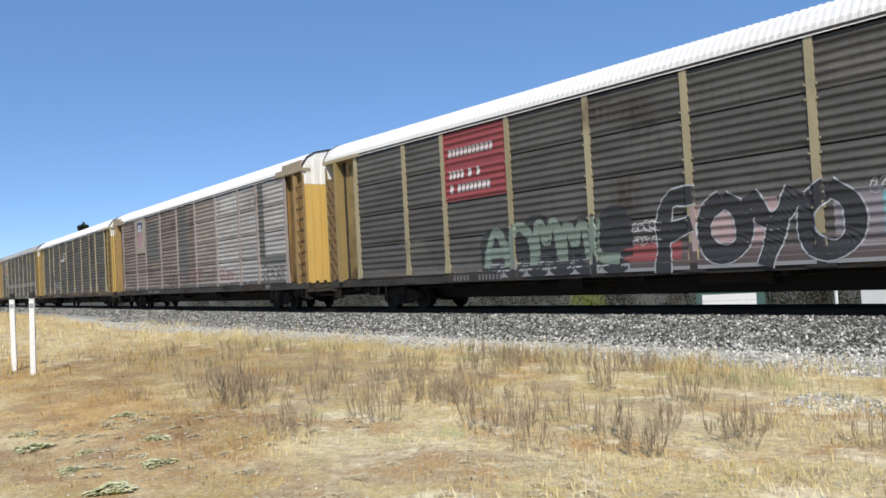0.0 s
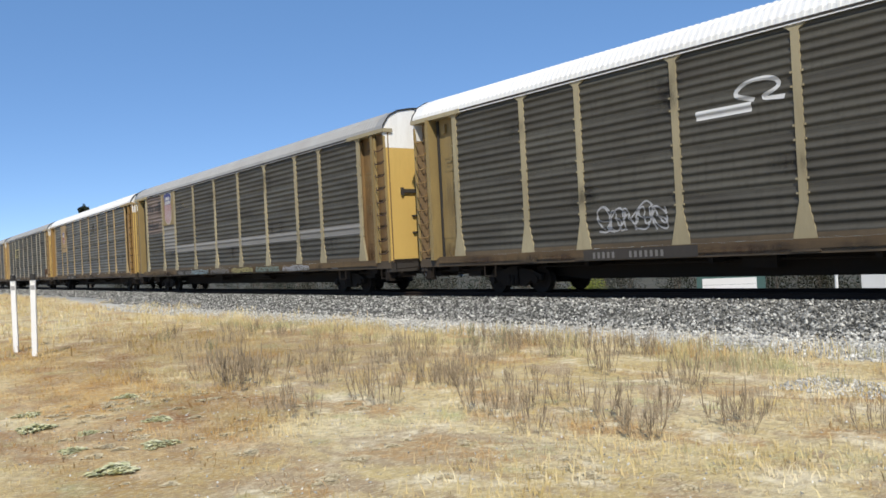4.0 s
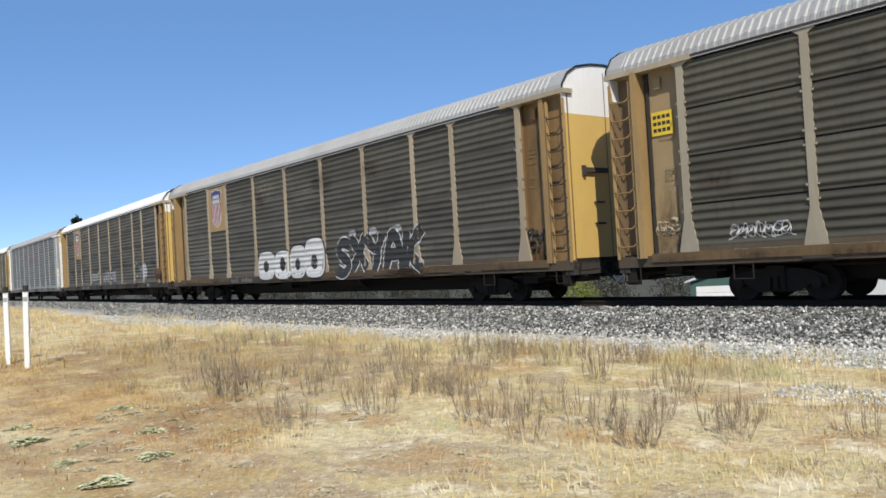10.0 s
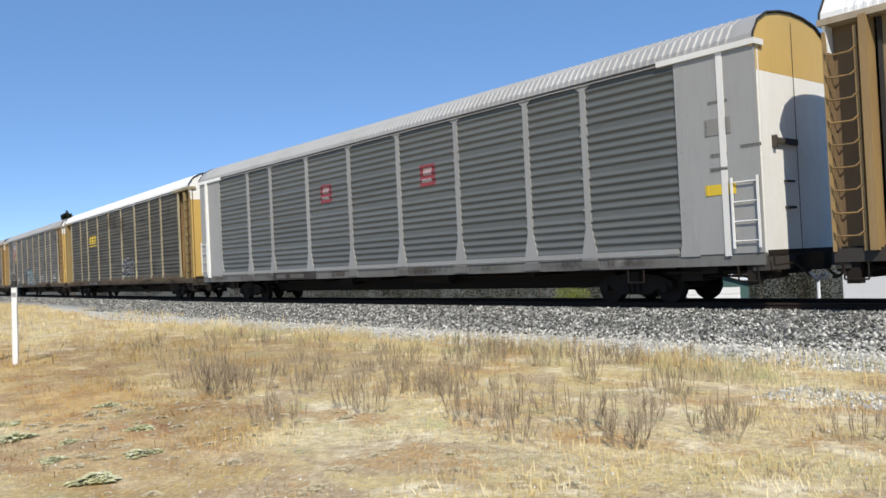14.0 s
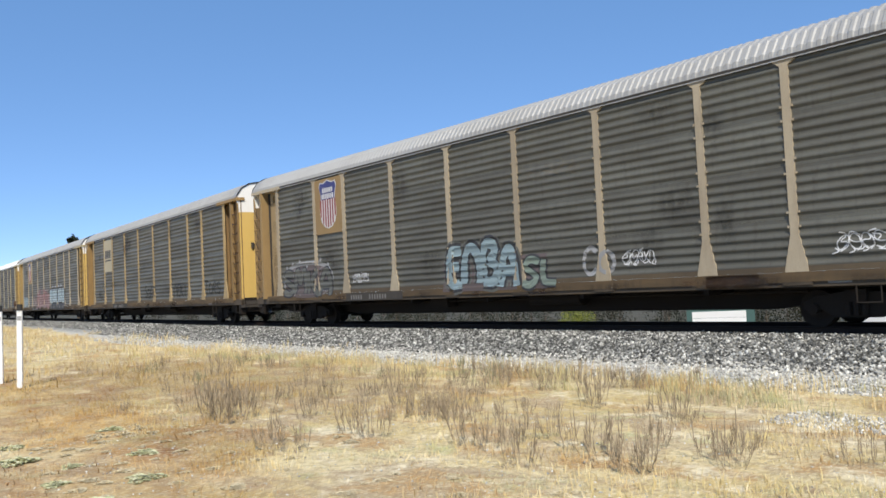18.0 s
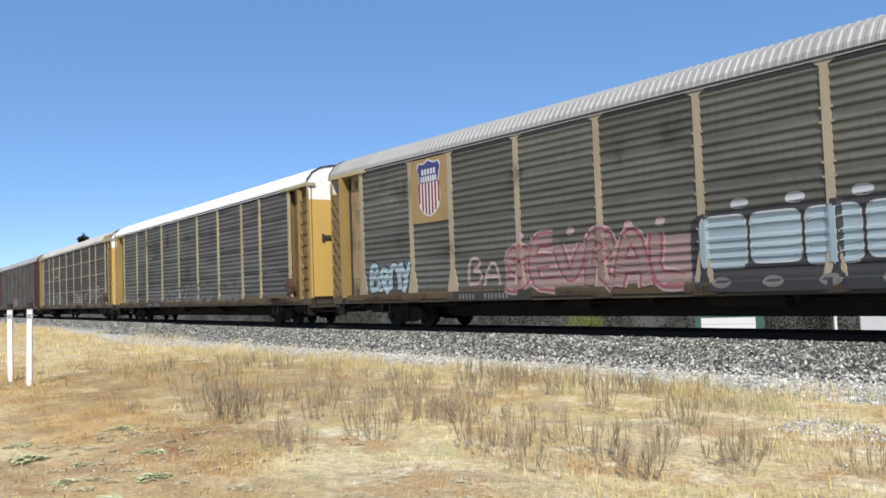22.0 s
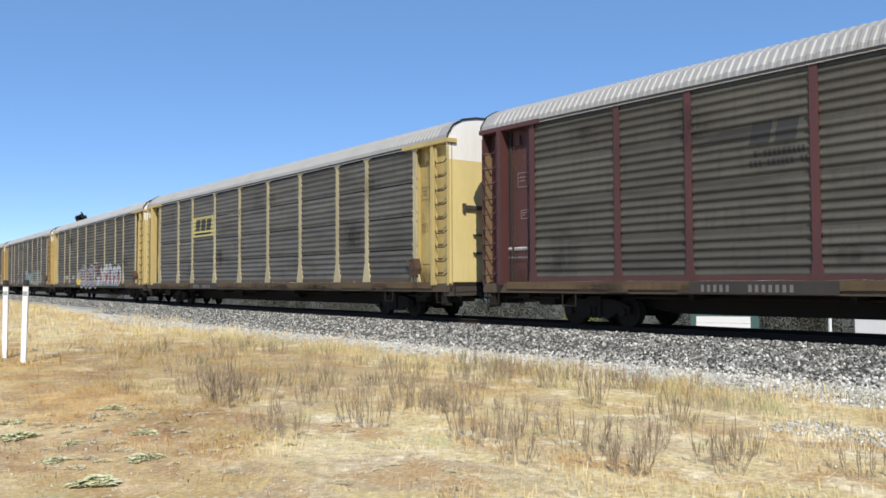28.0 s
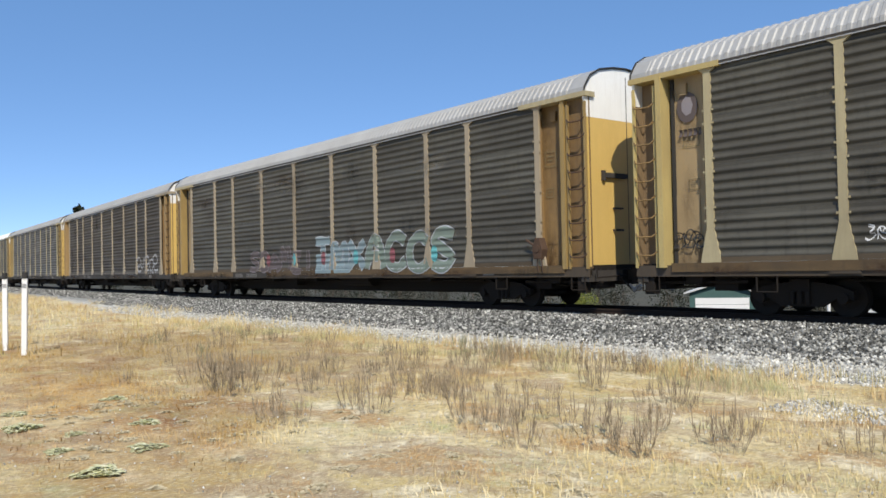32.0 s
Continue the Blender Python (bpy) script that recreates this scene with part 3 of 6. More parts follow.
def plate(car, x0, x1, z0, z1, material, label="", out=0.0):
    """A flat metal plate over the ribs, with bolts round its edge."""
    bm = bmesh.new()
    box(bm, x0 - ORG, x1 - ORG, SIDE - 0.05 - out, SIDE - out, z0, z1)
    for k in range(4):
        for x in (x0 + 0.06, x1 - 0.06):
            z = z0 + (z1 - z0) * (k + 0.5) / 4
            box(bm, x - 0.02 - ORG, x + 0.02 - ORG, SIDE - 0.062 - out, SIDE - 0.05 - out, z - 0.025, z + 0.025)
    return part("emblem_plate", bm, material, car, label)


def flat(name, parent, outline, depth, ink, label=""):
    bm = bmesh.new()
    prism(bm, [(x - ORG, z) for x, z in outline], SIDE - depth, SIDE - depth + 0.004)
    return part(name, bm, INK[ink], parent, label)


def shield(parent, xc, zc, w, h):
    """A shield emblem: blue head with light bars, red and white stripes below."""
    half = [(0.0, -0.5), (0.2, -0.46), (0.38, -0.36), (0.46, -0.2), (0.44, 0.0), (0.40, 0.14), (0.44, 0.28), (0.5, 0.36), (0.42, 0.46), (0.26, 0.44), (0.14, 0.46), (0.0, 0.5)]

    def edge(v):
        return float(np.interp(v, [p[1] for p in half], [p[0] for p in half])) if -0.5 < v < 0.5 else 0.0
    rim = [(xc + 1.06 * w * u, zc + 1.05 * h * v) for u, v in half] + [(xc - 1.06 * w * u, zc + 1.05 * h * v) for u, v in half[-2:0:-1]]
    flat("shield_border", parent, rim, 0.056, "white", "white shield border")
    low = [p for p in half if p[1] <= 0.1] + [(edge(0.1), 0.1)]
    low = sorted(set(low), key=lambda p: p[1])
    for k in range(13):
        ua, ub = -0.46 + 0.92 * k / 13, -0.46 + 0.92 * (k + 1) / 13
        if k % 2 == 0:
            um = (ua + ub) / 2
            bottom = float(np.interp(abs(um), [p[0] for p in low if p[1] < -0.1], [p[1] for p in low if p[1] < -0.1]))
            flat("stripe", parent, [(xc + w * ua, zc + h * bottom), (xc + w * ub, zc + h * bottom), (xc + w * ub, zc + h * 0.1), (xc + w * ua, zc + h * 0.1)], 0.061, "scarlet")
    top = [(edge(0.1), 0.1)] + [p for p in half if p[1] > 0.1]
    flat("shield_head", parent, [(xc + w * u, zc + h * v) for u, v in top] + [(xc - w * u, zc + h * v) for u, v in top[::-1] if u > 0], 0.061, "navy", "blue head of the shield")
    for row, (v, span) in enumerate(((0.3, 0.32), (0.17, 0.36))):
        n = 5 + 2 * row
        for k in range(n):
            x = xc + w * span * (2 * (k + 0.5) / n - 1)
            b = w * span / n * 0.68
            flat("lettering_bar", parent, [(x - b, zc + h * (v - 0.055)), (x + b, zc + h * (v - 0.055)), (x + b, zc + h * (v + 0.05)), (x - b, zc + h * (v + 0.05))], 0.066, "white")


def words(text, car, x, z, size, ink):
    """Words painted on the side."""
    cu = bpy.data.curves.new("words", "FONT")
    cu.body, cu.size, cu.extrude, cu.resolution_u = text, size, 0.001, 3
    tmp = bpy.data.objects.new("words", cu)
    scene.collection.objects.link(tmp)
    me = bpy.data.meshes.new_from_object(tmp.evaluated_get(bpy.context.evaluated_depsgraph_get()))
    bpy.data.objects.remove(tmp)
    me.materials.clear()
    me.materials.append(None)
    ob = put("lettering", me, INK[ink], car, (x - ORG, SIDE - 0.04, z), f"dark words reading {text}")
    ob.rotation_euler = (math.pi / 2, 0, 0)
    ob.scale = (1.0, 1, 1)
    return ob


# ---- one car ----
def brake_housing_mesh():
    """A tapered gear housing with a slanting arm and a hanging chain."""
    bm = bmesh.new()
    prism(bm, [(-0.13, -0.25), (0.13, -0.25), (0.19, 0.0), (0.08, 0.3), (-0.08, 0.3), (-0.19, 0.0)], -0.08, 0.14)
    rod(bm, (0.0, -0.1, 0.02), (0.0, -0.06, 0.02), 0.1, 12)
    rod(bm, (-0.42, -0.05, 0.26), (-0.05, -0.05, 0.06), 0.035, 6)
    for x, z in ((0.1, -0.25), (-0.06, -0.25)):
        rod(bm, (x, -0.02, z), (x + 0.03, -0.02, z - 0.32), 0.022, 5)
    bmesh.ops.bevel(bm, geom=[e for e in bm.edges if e.calc_length() > 0.2], offset=0.012, segments=1, affect="EDGES")
    return data_of("brake_housing", bm)


def strap_mesh():
    """The dark band round the end of a roof."""
    bm = bmesh.new()
    rings = [[bm.verts.new((x, y * g, z + (g - 1) * 2.2)) for x, g in ((-0.018, 1.0), (-0.018, 1.013), (0.018, 1.013), (0.018, 1.0))] for y, z in ARCH]
    for a, b in zip(rings, rings[1:]):
        for k in range(4):
            bm.faces.new((a[k], a[(k + 1) % 4], b[(k + 1) % 4], b[k]))
    bm.faces.new(rings[0])
    bm.faces.new(rings[-1][::-1])
    return data_of("roof_strap", bm)


BRAKE = brake_housing_mesh()
STRAP = strap_mesh()
ENDM = {}
SHARED = {}


def shared(key, fill):
    """Mesh data made once and used by every car."""
    if key not in SHARED:
        bm = bmesh.new()
        fill(bm)
        SHARED[key] = data_of(key[0], bm)
    return SHARED[key]


def sill_fill(bm):
    box(bm, -HALF + 0.02, HALF - 0.02, SIDE - 0.03, SIDE + 0.12, 0.82, Z0 - 0.05)
    box(bm, -HALF + ENDS, HALF - ENDS, SIDE - 0.055, SIDE + 0.12, Z0 - 0.05, Z0 - 0.004)
    for p in POSTS[1:-1]:
        x = p - ORG
        prism(bm, [(x - 0.3, 0.86), (x + 0.3, 0.86), (x + 0.24, Z0 - 0.06), (x - 0.24, Z0 - 0.06)], SIDE - 0.06, SIDE - 0.03)


def center_fill(bm):
    prism(bm, [(-10.6, 0.978), (-9.0, 0.46), (-8.0, 0.34), (8.0, 0.34), (9.0, 0.46), (10.6, 0.978)], -0.38, 0.38)


def bearer_fill(bm):
    prism(bm, [(-0.06, 0.978), (-0.06, 0.7), (0.06, 0.7), (0.06, 0.978)], SIDE + 0.13, -0.381)


def coupler_fill(bm):
    box(bm, -0.75, 0.2, -0.12, 0.12, 0.72, 0.96)
    prism(bm, [(0.15, 0.66), (0.42, 0.66), (0.46, 0.8), (0.46, 1.02), (0.15, 1.02)], -0.2, 0.16)
    for y in (-0.55, 0.5):
        pts = [(0.0, y, 0.86), (0.2, y, 0.66), (0.36, y * 0.9, 0.52), (0.5, y * 0.85, 0.5)]
        for a, b in zip(pts, pts[1:]):
            rod(bm, a, b, 0.028, 6)
    rod(bm, (0.05, -1.4, 0.8), (0.05, -0.3, 0.84), 0.02, 5)
    rod(bm, (0.05, -1.4, 0.8), (0.05, -1.42, 1.02), 0.02, 5)


def hose_fill(bm):
    """The bare metal ends of the air hoses, hanging in a loop."""
    pts = [(0.3, -0.5, 0.62), (0.42, -0.5, 0.5), (0.56, -0.48, 0.47), (0.66, -0.46, 0.54), (0.58, -0.46, 0.62)]
    for a, b in zip(pts, pts[1:]):
        rod(bm, a, b, 0.032, 6)
    rod(bm, (0.46, -0.55, 0.44), (0.5, -0.42, 0.58), 0.045, 8)


def draft_fill(bm):
    """Draft sill, brake gear and pipes between the truck and the coupler; +x towards the coupler."""
    box(bm, -4.2, 0.0, -0.3, 0.3, 0.6, 0.979)
    box(bm, -1.6, -1.2, -1.35, 1.3, 0.66, 0.979)
    box(bm, -0.55, -0.1, -1.2, -0.5, 0.52, 0.979)
    box(bm, -2.3, -1.75, -1.1, -0.45, 0.5, 0.979)
    rod(bm, (-2.6, -1.2, 0.7), (0.1, -1.2, 0.68), 0.035)
    rod(bm, (-2.2, -0.9, 0.62), (-0.2, -0.8, 0.55), 0.03)
    rod(bm, (-0.1, -1.45, 0.75), (-0.1, -0.1, 0.7), 0.03)
    box(bm, -0.45, -0.2, -1.5, -1.3, 0.42, 0.979)


def gear_fill(bm):
    """Brake beams and rods inside a truck."""
    for x in (-0.45, 0.45):
        box(bm, x - 0.06, x + 0.06, -0.9, 0.9, 0.3, 0.46)
    box(bm, -1.5, 1.5, -0.3, 0.3, 0.55, 0.97)
    box(bm, -1.35, 1.35, -1.3, -1.1, 0.78, 0.979)


def stirrup_fill(bm):
    for a, b in (((-0.22, 0.9), (-0.22, 0.5)), ((-0.22, 0.5), (0.22, 0.5)), ((0.22, 0.5), (0.22, 0.9))):
        rod(bm, (a[0], SIDE - 0.01, a[1]), (b[0], SIDE - 0.01, b[1]), 0.018, 5)


def end_wall_part(car, s, lo, hi, top, material, name, ribs=False):
    if (lo, top) not in ENDM:
        ENDM[(lo, top)] = end_mesh(lo, hi, top)
    turn = (0, 0, 0 if s > 0 else math.pi)
    put(name, ENDM[(lo, top)], material, car, (s * (HALF - 0.03), 0, 0)).rotation_euler = turn
    for k in range(9 if ribs else 0):
        y = -1.35 + k * 0.335
        z = (5.5 if abs(y) > 1.2 else 5.72) if top else hi
        me = shared(("door_rib", lo, z), lambda bm: box(bm, 0.0, 0.05, -0.09, 0.09, lo + 0.01, z))
        put("door_rib", me, material, car, (s * (HALF - 0.03), s * y, 0)).rotation_euler = turn


def autorack(i, label, roof="grey", panel="grey", trim="yellow", posts="", ends="", flare=True, seam=True, sill=None, cap="white", ribs=False, brake=False, light_bars=False, enclosed=False, clean=False):
    """One car; enclosed: ends clad flush."""
    car = tagged(new("autorack_car"), label, "train car", "cars of the freight train")
    car["place"] = i
    post_m, end_m = DUSTY.get(posts or trim) or TRIM[posts or trim], TRIM[ends or trim]
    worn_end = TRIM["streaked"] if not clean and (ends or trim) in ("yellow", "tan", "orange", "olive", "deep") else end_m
    put("side_sill", shared(("side_sill",), sill_fill), sill or SILL, car)
    put("deck", shared(("deck",), lambda bm: box(bm, -HALF + 0.02, HALF - 0.02, SIDE + 0.121, -SIDE, 0.98, Z0 - 0.01)), STEEL, car)
    put("center_sill", shared(("center_sill",), center_fill), STEEL, car)
    for x in (-7, -3.5, 0, 3.5, 7):
        put("cross_bearer", shared(("cross_bearer",), bearer_fill), STEEL, car, (x, 0, 0))
    put("brake_pipe", shared(("brake_pipe",), lambda bm: rod(bm, (-9, -0.9, 0.72), (9, -0.9, 0.72), 0.03)), STEEL, car)
    put("air_tank", shared(("air_tank",), lambda bm: rod(bm, (1.2, -0.75, 0.72), (3.0, -0.75, 0.72), 0.2, 12)), STEEL, car)
    put("brake_valve", shared(("brake_valve",), lambda bm: box(bm, -3.0, -2.2, -1.0, -0.6, 0.55, 0.95)), STEEL, car)
    if not sill:
        put("sill_lip", shared(("sill_lip",), lambda bm: box(bm, -HALF + ENDS - 1.0, HALF - ENDS + 1.2, SIDE - 0.066, SIDE - 0.058, Z0 - 0.2, Z0 - 0.008)), SILLLIP, car, label="grimy olive-yellow strip along the sill")
    put("foot_strip", shared(("foot_strip",), lambda bm: box(bm, -HALF + ENDS, HALF - ENDS, SIDE - 0.045, SIDE, Z0 - 0.003, Z0 + 0.105)), TRIM["maroon"] if trim == "maroon" else TRIM["silverpaint"] if enclosed else FOOTGREY if sill else FOOT, car, label="dusty flat strip along the foot of the side")
    put("far_side_wall", shared(("far_side_wall",), lambda bm: box(bm, -HALF + 0.1, HALF - 0.1, -SIDE - 0.06, -SIDE, Z0, Z1)), PANEL[panel], car)
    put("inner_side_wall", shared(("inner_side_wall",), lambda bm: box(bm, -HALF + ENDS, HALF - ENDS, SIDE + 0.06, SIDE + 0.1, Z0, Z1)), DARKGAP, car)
    for a, b in zip(POSTS, POSTS[1:]):
        key = (round(b - a, 2), seam)
        if key not in PANELM:
            PANELM[key] = panel_mesh(b - a, ROW - (0.045 if seam else 0.003))
        for row in range(4):
            put("side_panel", PANELM[key], PANEL[panel], car, (a - ORG, 0, Z0 + row * ROW))
    for p in POSTS:
        put("side_post", POSTM[flare], post_m, car, (p - ORG, 0, 0))
    if light_bars:
        for row in (1, 2, 3):
            for a, b in zip(POSTS, POSTS[1:]):
                put("panel_strip", shared(("panel_strip", round(b - a, 2)), lambda bm: box(bm, 0.1, b - a - 0.1, SIDE - 0.02, SIDE + 0.01, -0.035, 0.015)), TRIM["cream"], car, (a - ORG, 0, Z0 + row * ROW))
    put("roof", ROOFM[roof == "white"], ROOF[roof], car, label=f"{'white' if roof == 'white' else 'grey'} corrugated metal roof")
    put("roof_rail", shared(("roof_rail",), lambda bm: box(bm, -HALF + ENDS, HALF - ENDS, SIDE - 0.085, SIDE - 0.02, Z1 + 0.022, Z1 + 0.075)), SILLDARK, car)
    for s in (-1, 1):
        def span(bm, a, b, y0, y1, z0, z1, s=s):
            x0, x1 = sorted((s * (HALF - a), s * (HALF - b)))
            box(bm, x0, x1, y0, y1, z0, z1)

        def plate_fill(bm):
            span(bm, ENDS, 0.78 if s > 0 else 0.91, SIDE + 0.2, SIDE + 0.24, Z0 - 0.05, Z1)
            span(bm, 1.6, 1.0, SIDE + 0.185, SIDE + 0.2, Z0 + 0.55, Z0 + 1.5)
            span(bm, 1.78, 1.73, SIDE + 0.1, SIDE + 0.2, Z0, Z1 - 0.1)
            span(bm, 1.35, 1.18, SIDE + 0.12, SIDE + 0.2, Z1 - 0.45, Z1 - 0.2)
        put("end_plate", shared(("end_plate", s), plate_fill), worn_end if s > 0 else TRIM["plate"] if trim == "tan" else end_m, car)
        if s < 0 and not enclosed:
            # a near-black bar on the plate paints the shade of a deep gap
            put("end_slot", shared(("end_slot",), lambda bm: span(bm, 1.0, 0.93, SIDE + 0.15, SIDE + 0.199, Z0, Z1 - 0.05)), DARKGAP, car, label="dark strip painted as gap shade beside the end column")
        put("corner_column", shared(("corner_column", s), lambda bm: span(bm, 0.86, 0.72, SIDE - (0.07 if s > 0 else 0.14), SIDE + 0.24, Z0 - 0.1, Z1)), end_m, car)
        # rear ladder backs: the column's shade is put into their brown colour
        put("ladder_back", shared(("ladder_back", s), lambda bm: span(bm, 0.72, 0.02, SIDE + (0.09 if s > 0 else 0.25), SIDE + (0.13 if s > 0 else 0.29), Z0 - 0.1, Z1)), worn_end if s > 0 or trim in ("maroon", "white") else TRIM["rustshade"], car)
        if enclosed:
            put("end_cladding", shared(("end_cladding", s), lambda bm: span(bm, ENDS - 0.1, 0.01, SIDE - 0.05, SIDE - 0.0, Z0 - 0.05, Z1 + 0.02)), TRIM["silverpaint"], car, label="flush light grey end panel")
        ladder = put("ladder", SHORTLADDER if enclosed else LADDER, end_m, car, (-HALF if s < 0 else HALF - 0.67, 0, 0))
        for k in range(0 if enclosed else 9):
            # front rungs: rust, made dark enough to hold the rungs' shadows as well
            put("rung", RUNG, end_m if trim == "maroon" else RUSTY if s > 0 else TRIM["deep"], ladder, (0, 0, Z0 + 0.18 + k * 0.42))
        put("eave_beam", shared(("eave_beam", s), lambda bm: span(bm, ENDS + 0.3, -0.04, SIDE - 0.11, SIDE + 0.26, Z1 - 0.03, Z1 + 0.09)), DUSTY.get(ends or trim, end_m), car)
        if ribs:
            def plate_outline(bm, s=s):
                out = [(s * (HALF - a), z) for a, z in ((2.3, 5.37), (0.06, 5.37), (0.06, 5.66), (1.65, 5.64), (1.7, 5.47), (2.3, 5.46))]
                prism(bm, out, SIDE - 0.1, SIDE + 0.05)
            put("eave_plate", shared(("eave_plate", s), plate_outline), DUSTY.get(ends or trim, end_m), car)
        put("end_sill", shared(("end_sill", s), lambda bm: span(bm, 0.3, 0.02, SIDE + 0.0, -SIDE, 0.7, Z0 - 0.1)), SILLDARK, car)
        # rear doors, out of view, are darkened to keep bounced light from the gap
        end_wall_part(car, s, Z0 - 0.1, 4.75, False, DOORS.get(ends or trim, DOORS["yellow"]) if s > 0 else TRIM["rustshade"], "end_door", ribs)
        end_wall_part(car, s, 4.753, 6.0, True, DOORS["yellow"] if cap == "orange" else TRIM[cap], "end_cap", ribs)
        put("roof_strap", STRAP, BLACK, car, (s * (HALF + 0.0), 0, 0))
        if not ribs:
            def door_fill(bm, s=s):
                x0, x1 = sorted((s * (HALF - 0.03), s * (HALF + 0.06)))
                edge = s * (HALF - 0.024)
                box(bm, min(0, s * 0.002) + edge, max(0, s * 0.002) + edge, -0.012, 0.012, Z0, 5.9)
                box(bm, x0, x1, -0.95, -0.1, 3.28, 3.4)
                box(bm, x0, x1, -1.02, -0.94, 3.2, 3.45)
                box(bm, x0, x1, -0.62, -0.3, 1.95, 2.0)
                box(bm, x0, x1, -0.62, -0.3, 2.5, 2.54)
            put("door_latch", shared(("door_latch", s), door_fill), SILLDARK, car, label="dark latch bar and rods on the end doors")
        c = put("coupler", shared(("coupler",), coupler_fill), STEEL, car, (s * (HALF + 0.05), 0, 0), "black coupler with hanging air hoses")
        c.rotation_euler = (0, 0, 0 if s > 0 else math.pi)
        put("hose_fitting", shared(("hose_fitting",), hose_fill), PALESTEEL, car, (s * (HALF + 0.05), 0, 0), "pale worn metal hose coupling").rotation_euler = (0, 0, 0 if s > 0 else math.pi)
        g = put("draft_gear", shared(("draft_gear",), draft_fill), STEEL, car, (s * HALF, 0, 0), "black draft sill and brake gear")
        g.rotation_euler = (0, 0, 0 if s > 0 else math.pi)
        g.scale = (1, s, 1)
        put("truck_gear", shared(("truck_gear",), gear_fill), STEEL, car, (s * 10.0, 0, 0))
        for a in (0.4, 3.2):
            put("step_stirrup", shared(("step_stirrup",), stirrup_fill), STEEL, car, (s * (HALF - a), 0, 0))
        WHEELSETS.append(truck(car, s * 10.0))
    put("sill_placard", shared(("sill_placard",), lambda bm: box(bm, -0.22, 0.22, SIDE - 0.04, SIDE - 0.03, 0.88, 1.04)), INK["pale"], car, (HALF - 3.7, 0, 0))
    rng = random.Random(1000 + i)
    for s in (-1, 1):
        if enclosed:
            break
        for k, (z, h) in enumerate(((Z0 + 2.75, 0.2), (Z0 + rng.uniform(1.5, 2.1), 0.12))):
            x, w = s * (HALF - 1.42 - 0.05 * k), 0.2 if k == 0 else 0.14
            bm = bmesh.new()
            for a, b, c, d in ((-w, w, h - 0.014, h), (-w, w, -h, -h + 0.014), (-w, -w + 0.014, -h, h), (w - 0.014, w, -h, h), (-0.6 * w, 0.5 * w, 0.3 * h, 0.42 * h), (-0.6 * w, 0.3 * w, -0.2 * h, -0.1 * h)):
                box(bm, x + a, x + b, SIDE + 0.178, SIDE + 0.182, z + c, z + d)
            part("stencil_frame", bm, INK["khaki"] if trim != "maroon" else INK["rosy"], car, "faint stencilled frame on the end plate")
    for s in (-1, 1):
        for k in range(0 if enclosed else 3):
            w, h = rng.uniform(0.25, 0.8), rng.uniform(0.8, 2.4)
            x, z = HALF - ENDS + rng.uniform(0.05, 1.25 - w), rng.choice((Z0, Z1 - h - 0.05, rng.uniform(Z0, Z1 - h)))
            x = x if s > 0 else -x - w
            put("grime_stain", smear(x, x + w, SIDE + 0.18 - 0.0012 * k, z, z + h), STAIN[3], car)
    for k in range(0 if enclosed else 12):
        kind = rng.choice((0, 0, 0, 1, 2))
        w, h = (rng.uniform(0.5, 1.6), rng.uniform(0.5, 1.4)) if kind != 2 else (rng.uniform(1.5, 3.0), rng.uniform(0.4, 1.2))
        x, z = rng.uniform(ENDS, 2 * HALF - ENDS - w), (rng.uniform(Z1 - 1.6, Z1 - h - 0.02) if rng.random() < 0.55 and h < 1.5 else rng.uniform(Z0, Z0 + 1.2))
        z = min(max(z, Z0), Z1 - h)
        sheet("grime_stain", car, STAIN[kind], list(grid_cells(x, x + w, z, z + h, 0.04)), 0.003)
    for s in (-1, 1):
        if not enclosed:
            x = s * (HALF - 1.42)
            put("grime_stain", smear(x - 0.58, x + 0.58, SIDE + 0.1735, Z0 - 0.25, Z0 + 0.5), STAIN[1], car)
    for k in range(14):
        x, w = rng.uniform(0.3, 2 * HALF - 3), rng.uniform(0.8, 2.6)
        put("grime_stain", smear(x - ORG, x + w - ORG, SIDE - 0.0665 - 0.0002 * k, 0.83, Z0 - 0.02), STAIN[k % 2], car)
    if brake:
        put("brake_housing", BRAKE, RUSTY, car, (HALF - ENDS + 0.35, SIDE - 0.09, Z0 + 0.42), "rusty dark hand brake housing with a slanting arm")
    put("stencil_ground", shared(("stencil_ground",), lambda bm: box(bm, 6.75 - ORG, 10.0 - ORG, SIDE - 0.071, SIDE - 0.067, 0.84, Z0 - 0.02)), SILLDARK, car, label="black painted patch behind the stencilled marks")
    bars(car, 7.05, 7.7, 0.88, 0.15, "chalk", i + 90, sill=True)
    bars(car, 8.15, 9.15, 0.88, 0.15, "chalk", i + 50, sill=True)
    CARS.append(car)
    return car


def shield_plate(car, trim, z0=3.25, bay=1, w=1.12, h=1.68):
    a, b = POSTS[bay] + 0.09, POSTS[bay + 1] - 0.09
    plate(car, a, b, z0, Z1 - 0.05, TRIM[trim], "flat painted plate carrying a shield emblem")
    shield(car, (a + b) / 2, (z0 + Z1) / 2 + 0.04, w, h)


# ---- the train, from the first car seen to the last ----
c = autorack(-1, "dark grey autorack car, maroon sign panel, heavy black and green graffiti", "white", "dark", "olive", flare=False, sill=SILLDARK)
patch(c, POSTS[2] + 0.1, POSTS[3] - 0.1, 3.22, Z1 - 0.04, "maroon", label="maroon painted sign panel")
for k, (a, b, z) in enumerate(((7.05, 9.0, 4.5), (7.05, 8.4, 3.86), (7.05, 8.8, 3.45))):
    bars(c, a, b, z, 0.24, "white", k, 0.009)
patch(c, 8.6, 21.0, 0.92, 1.42, "grey", 0.004)
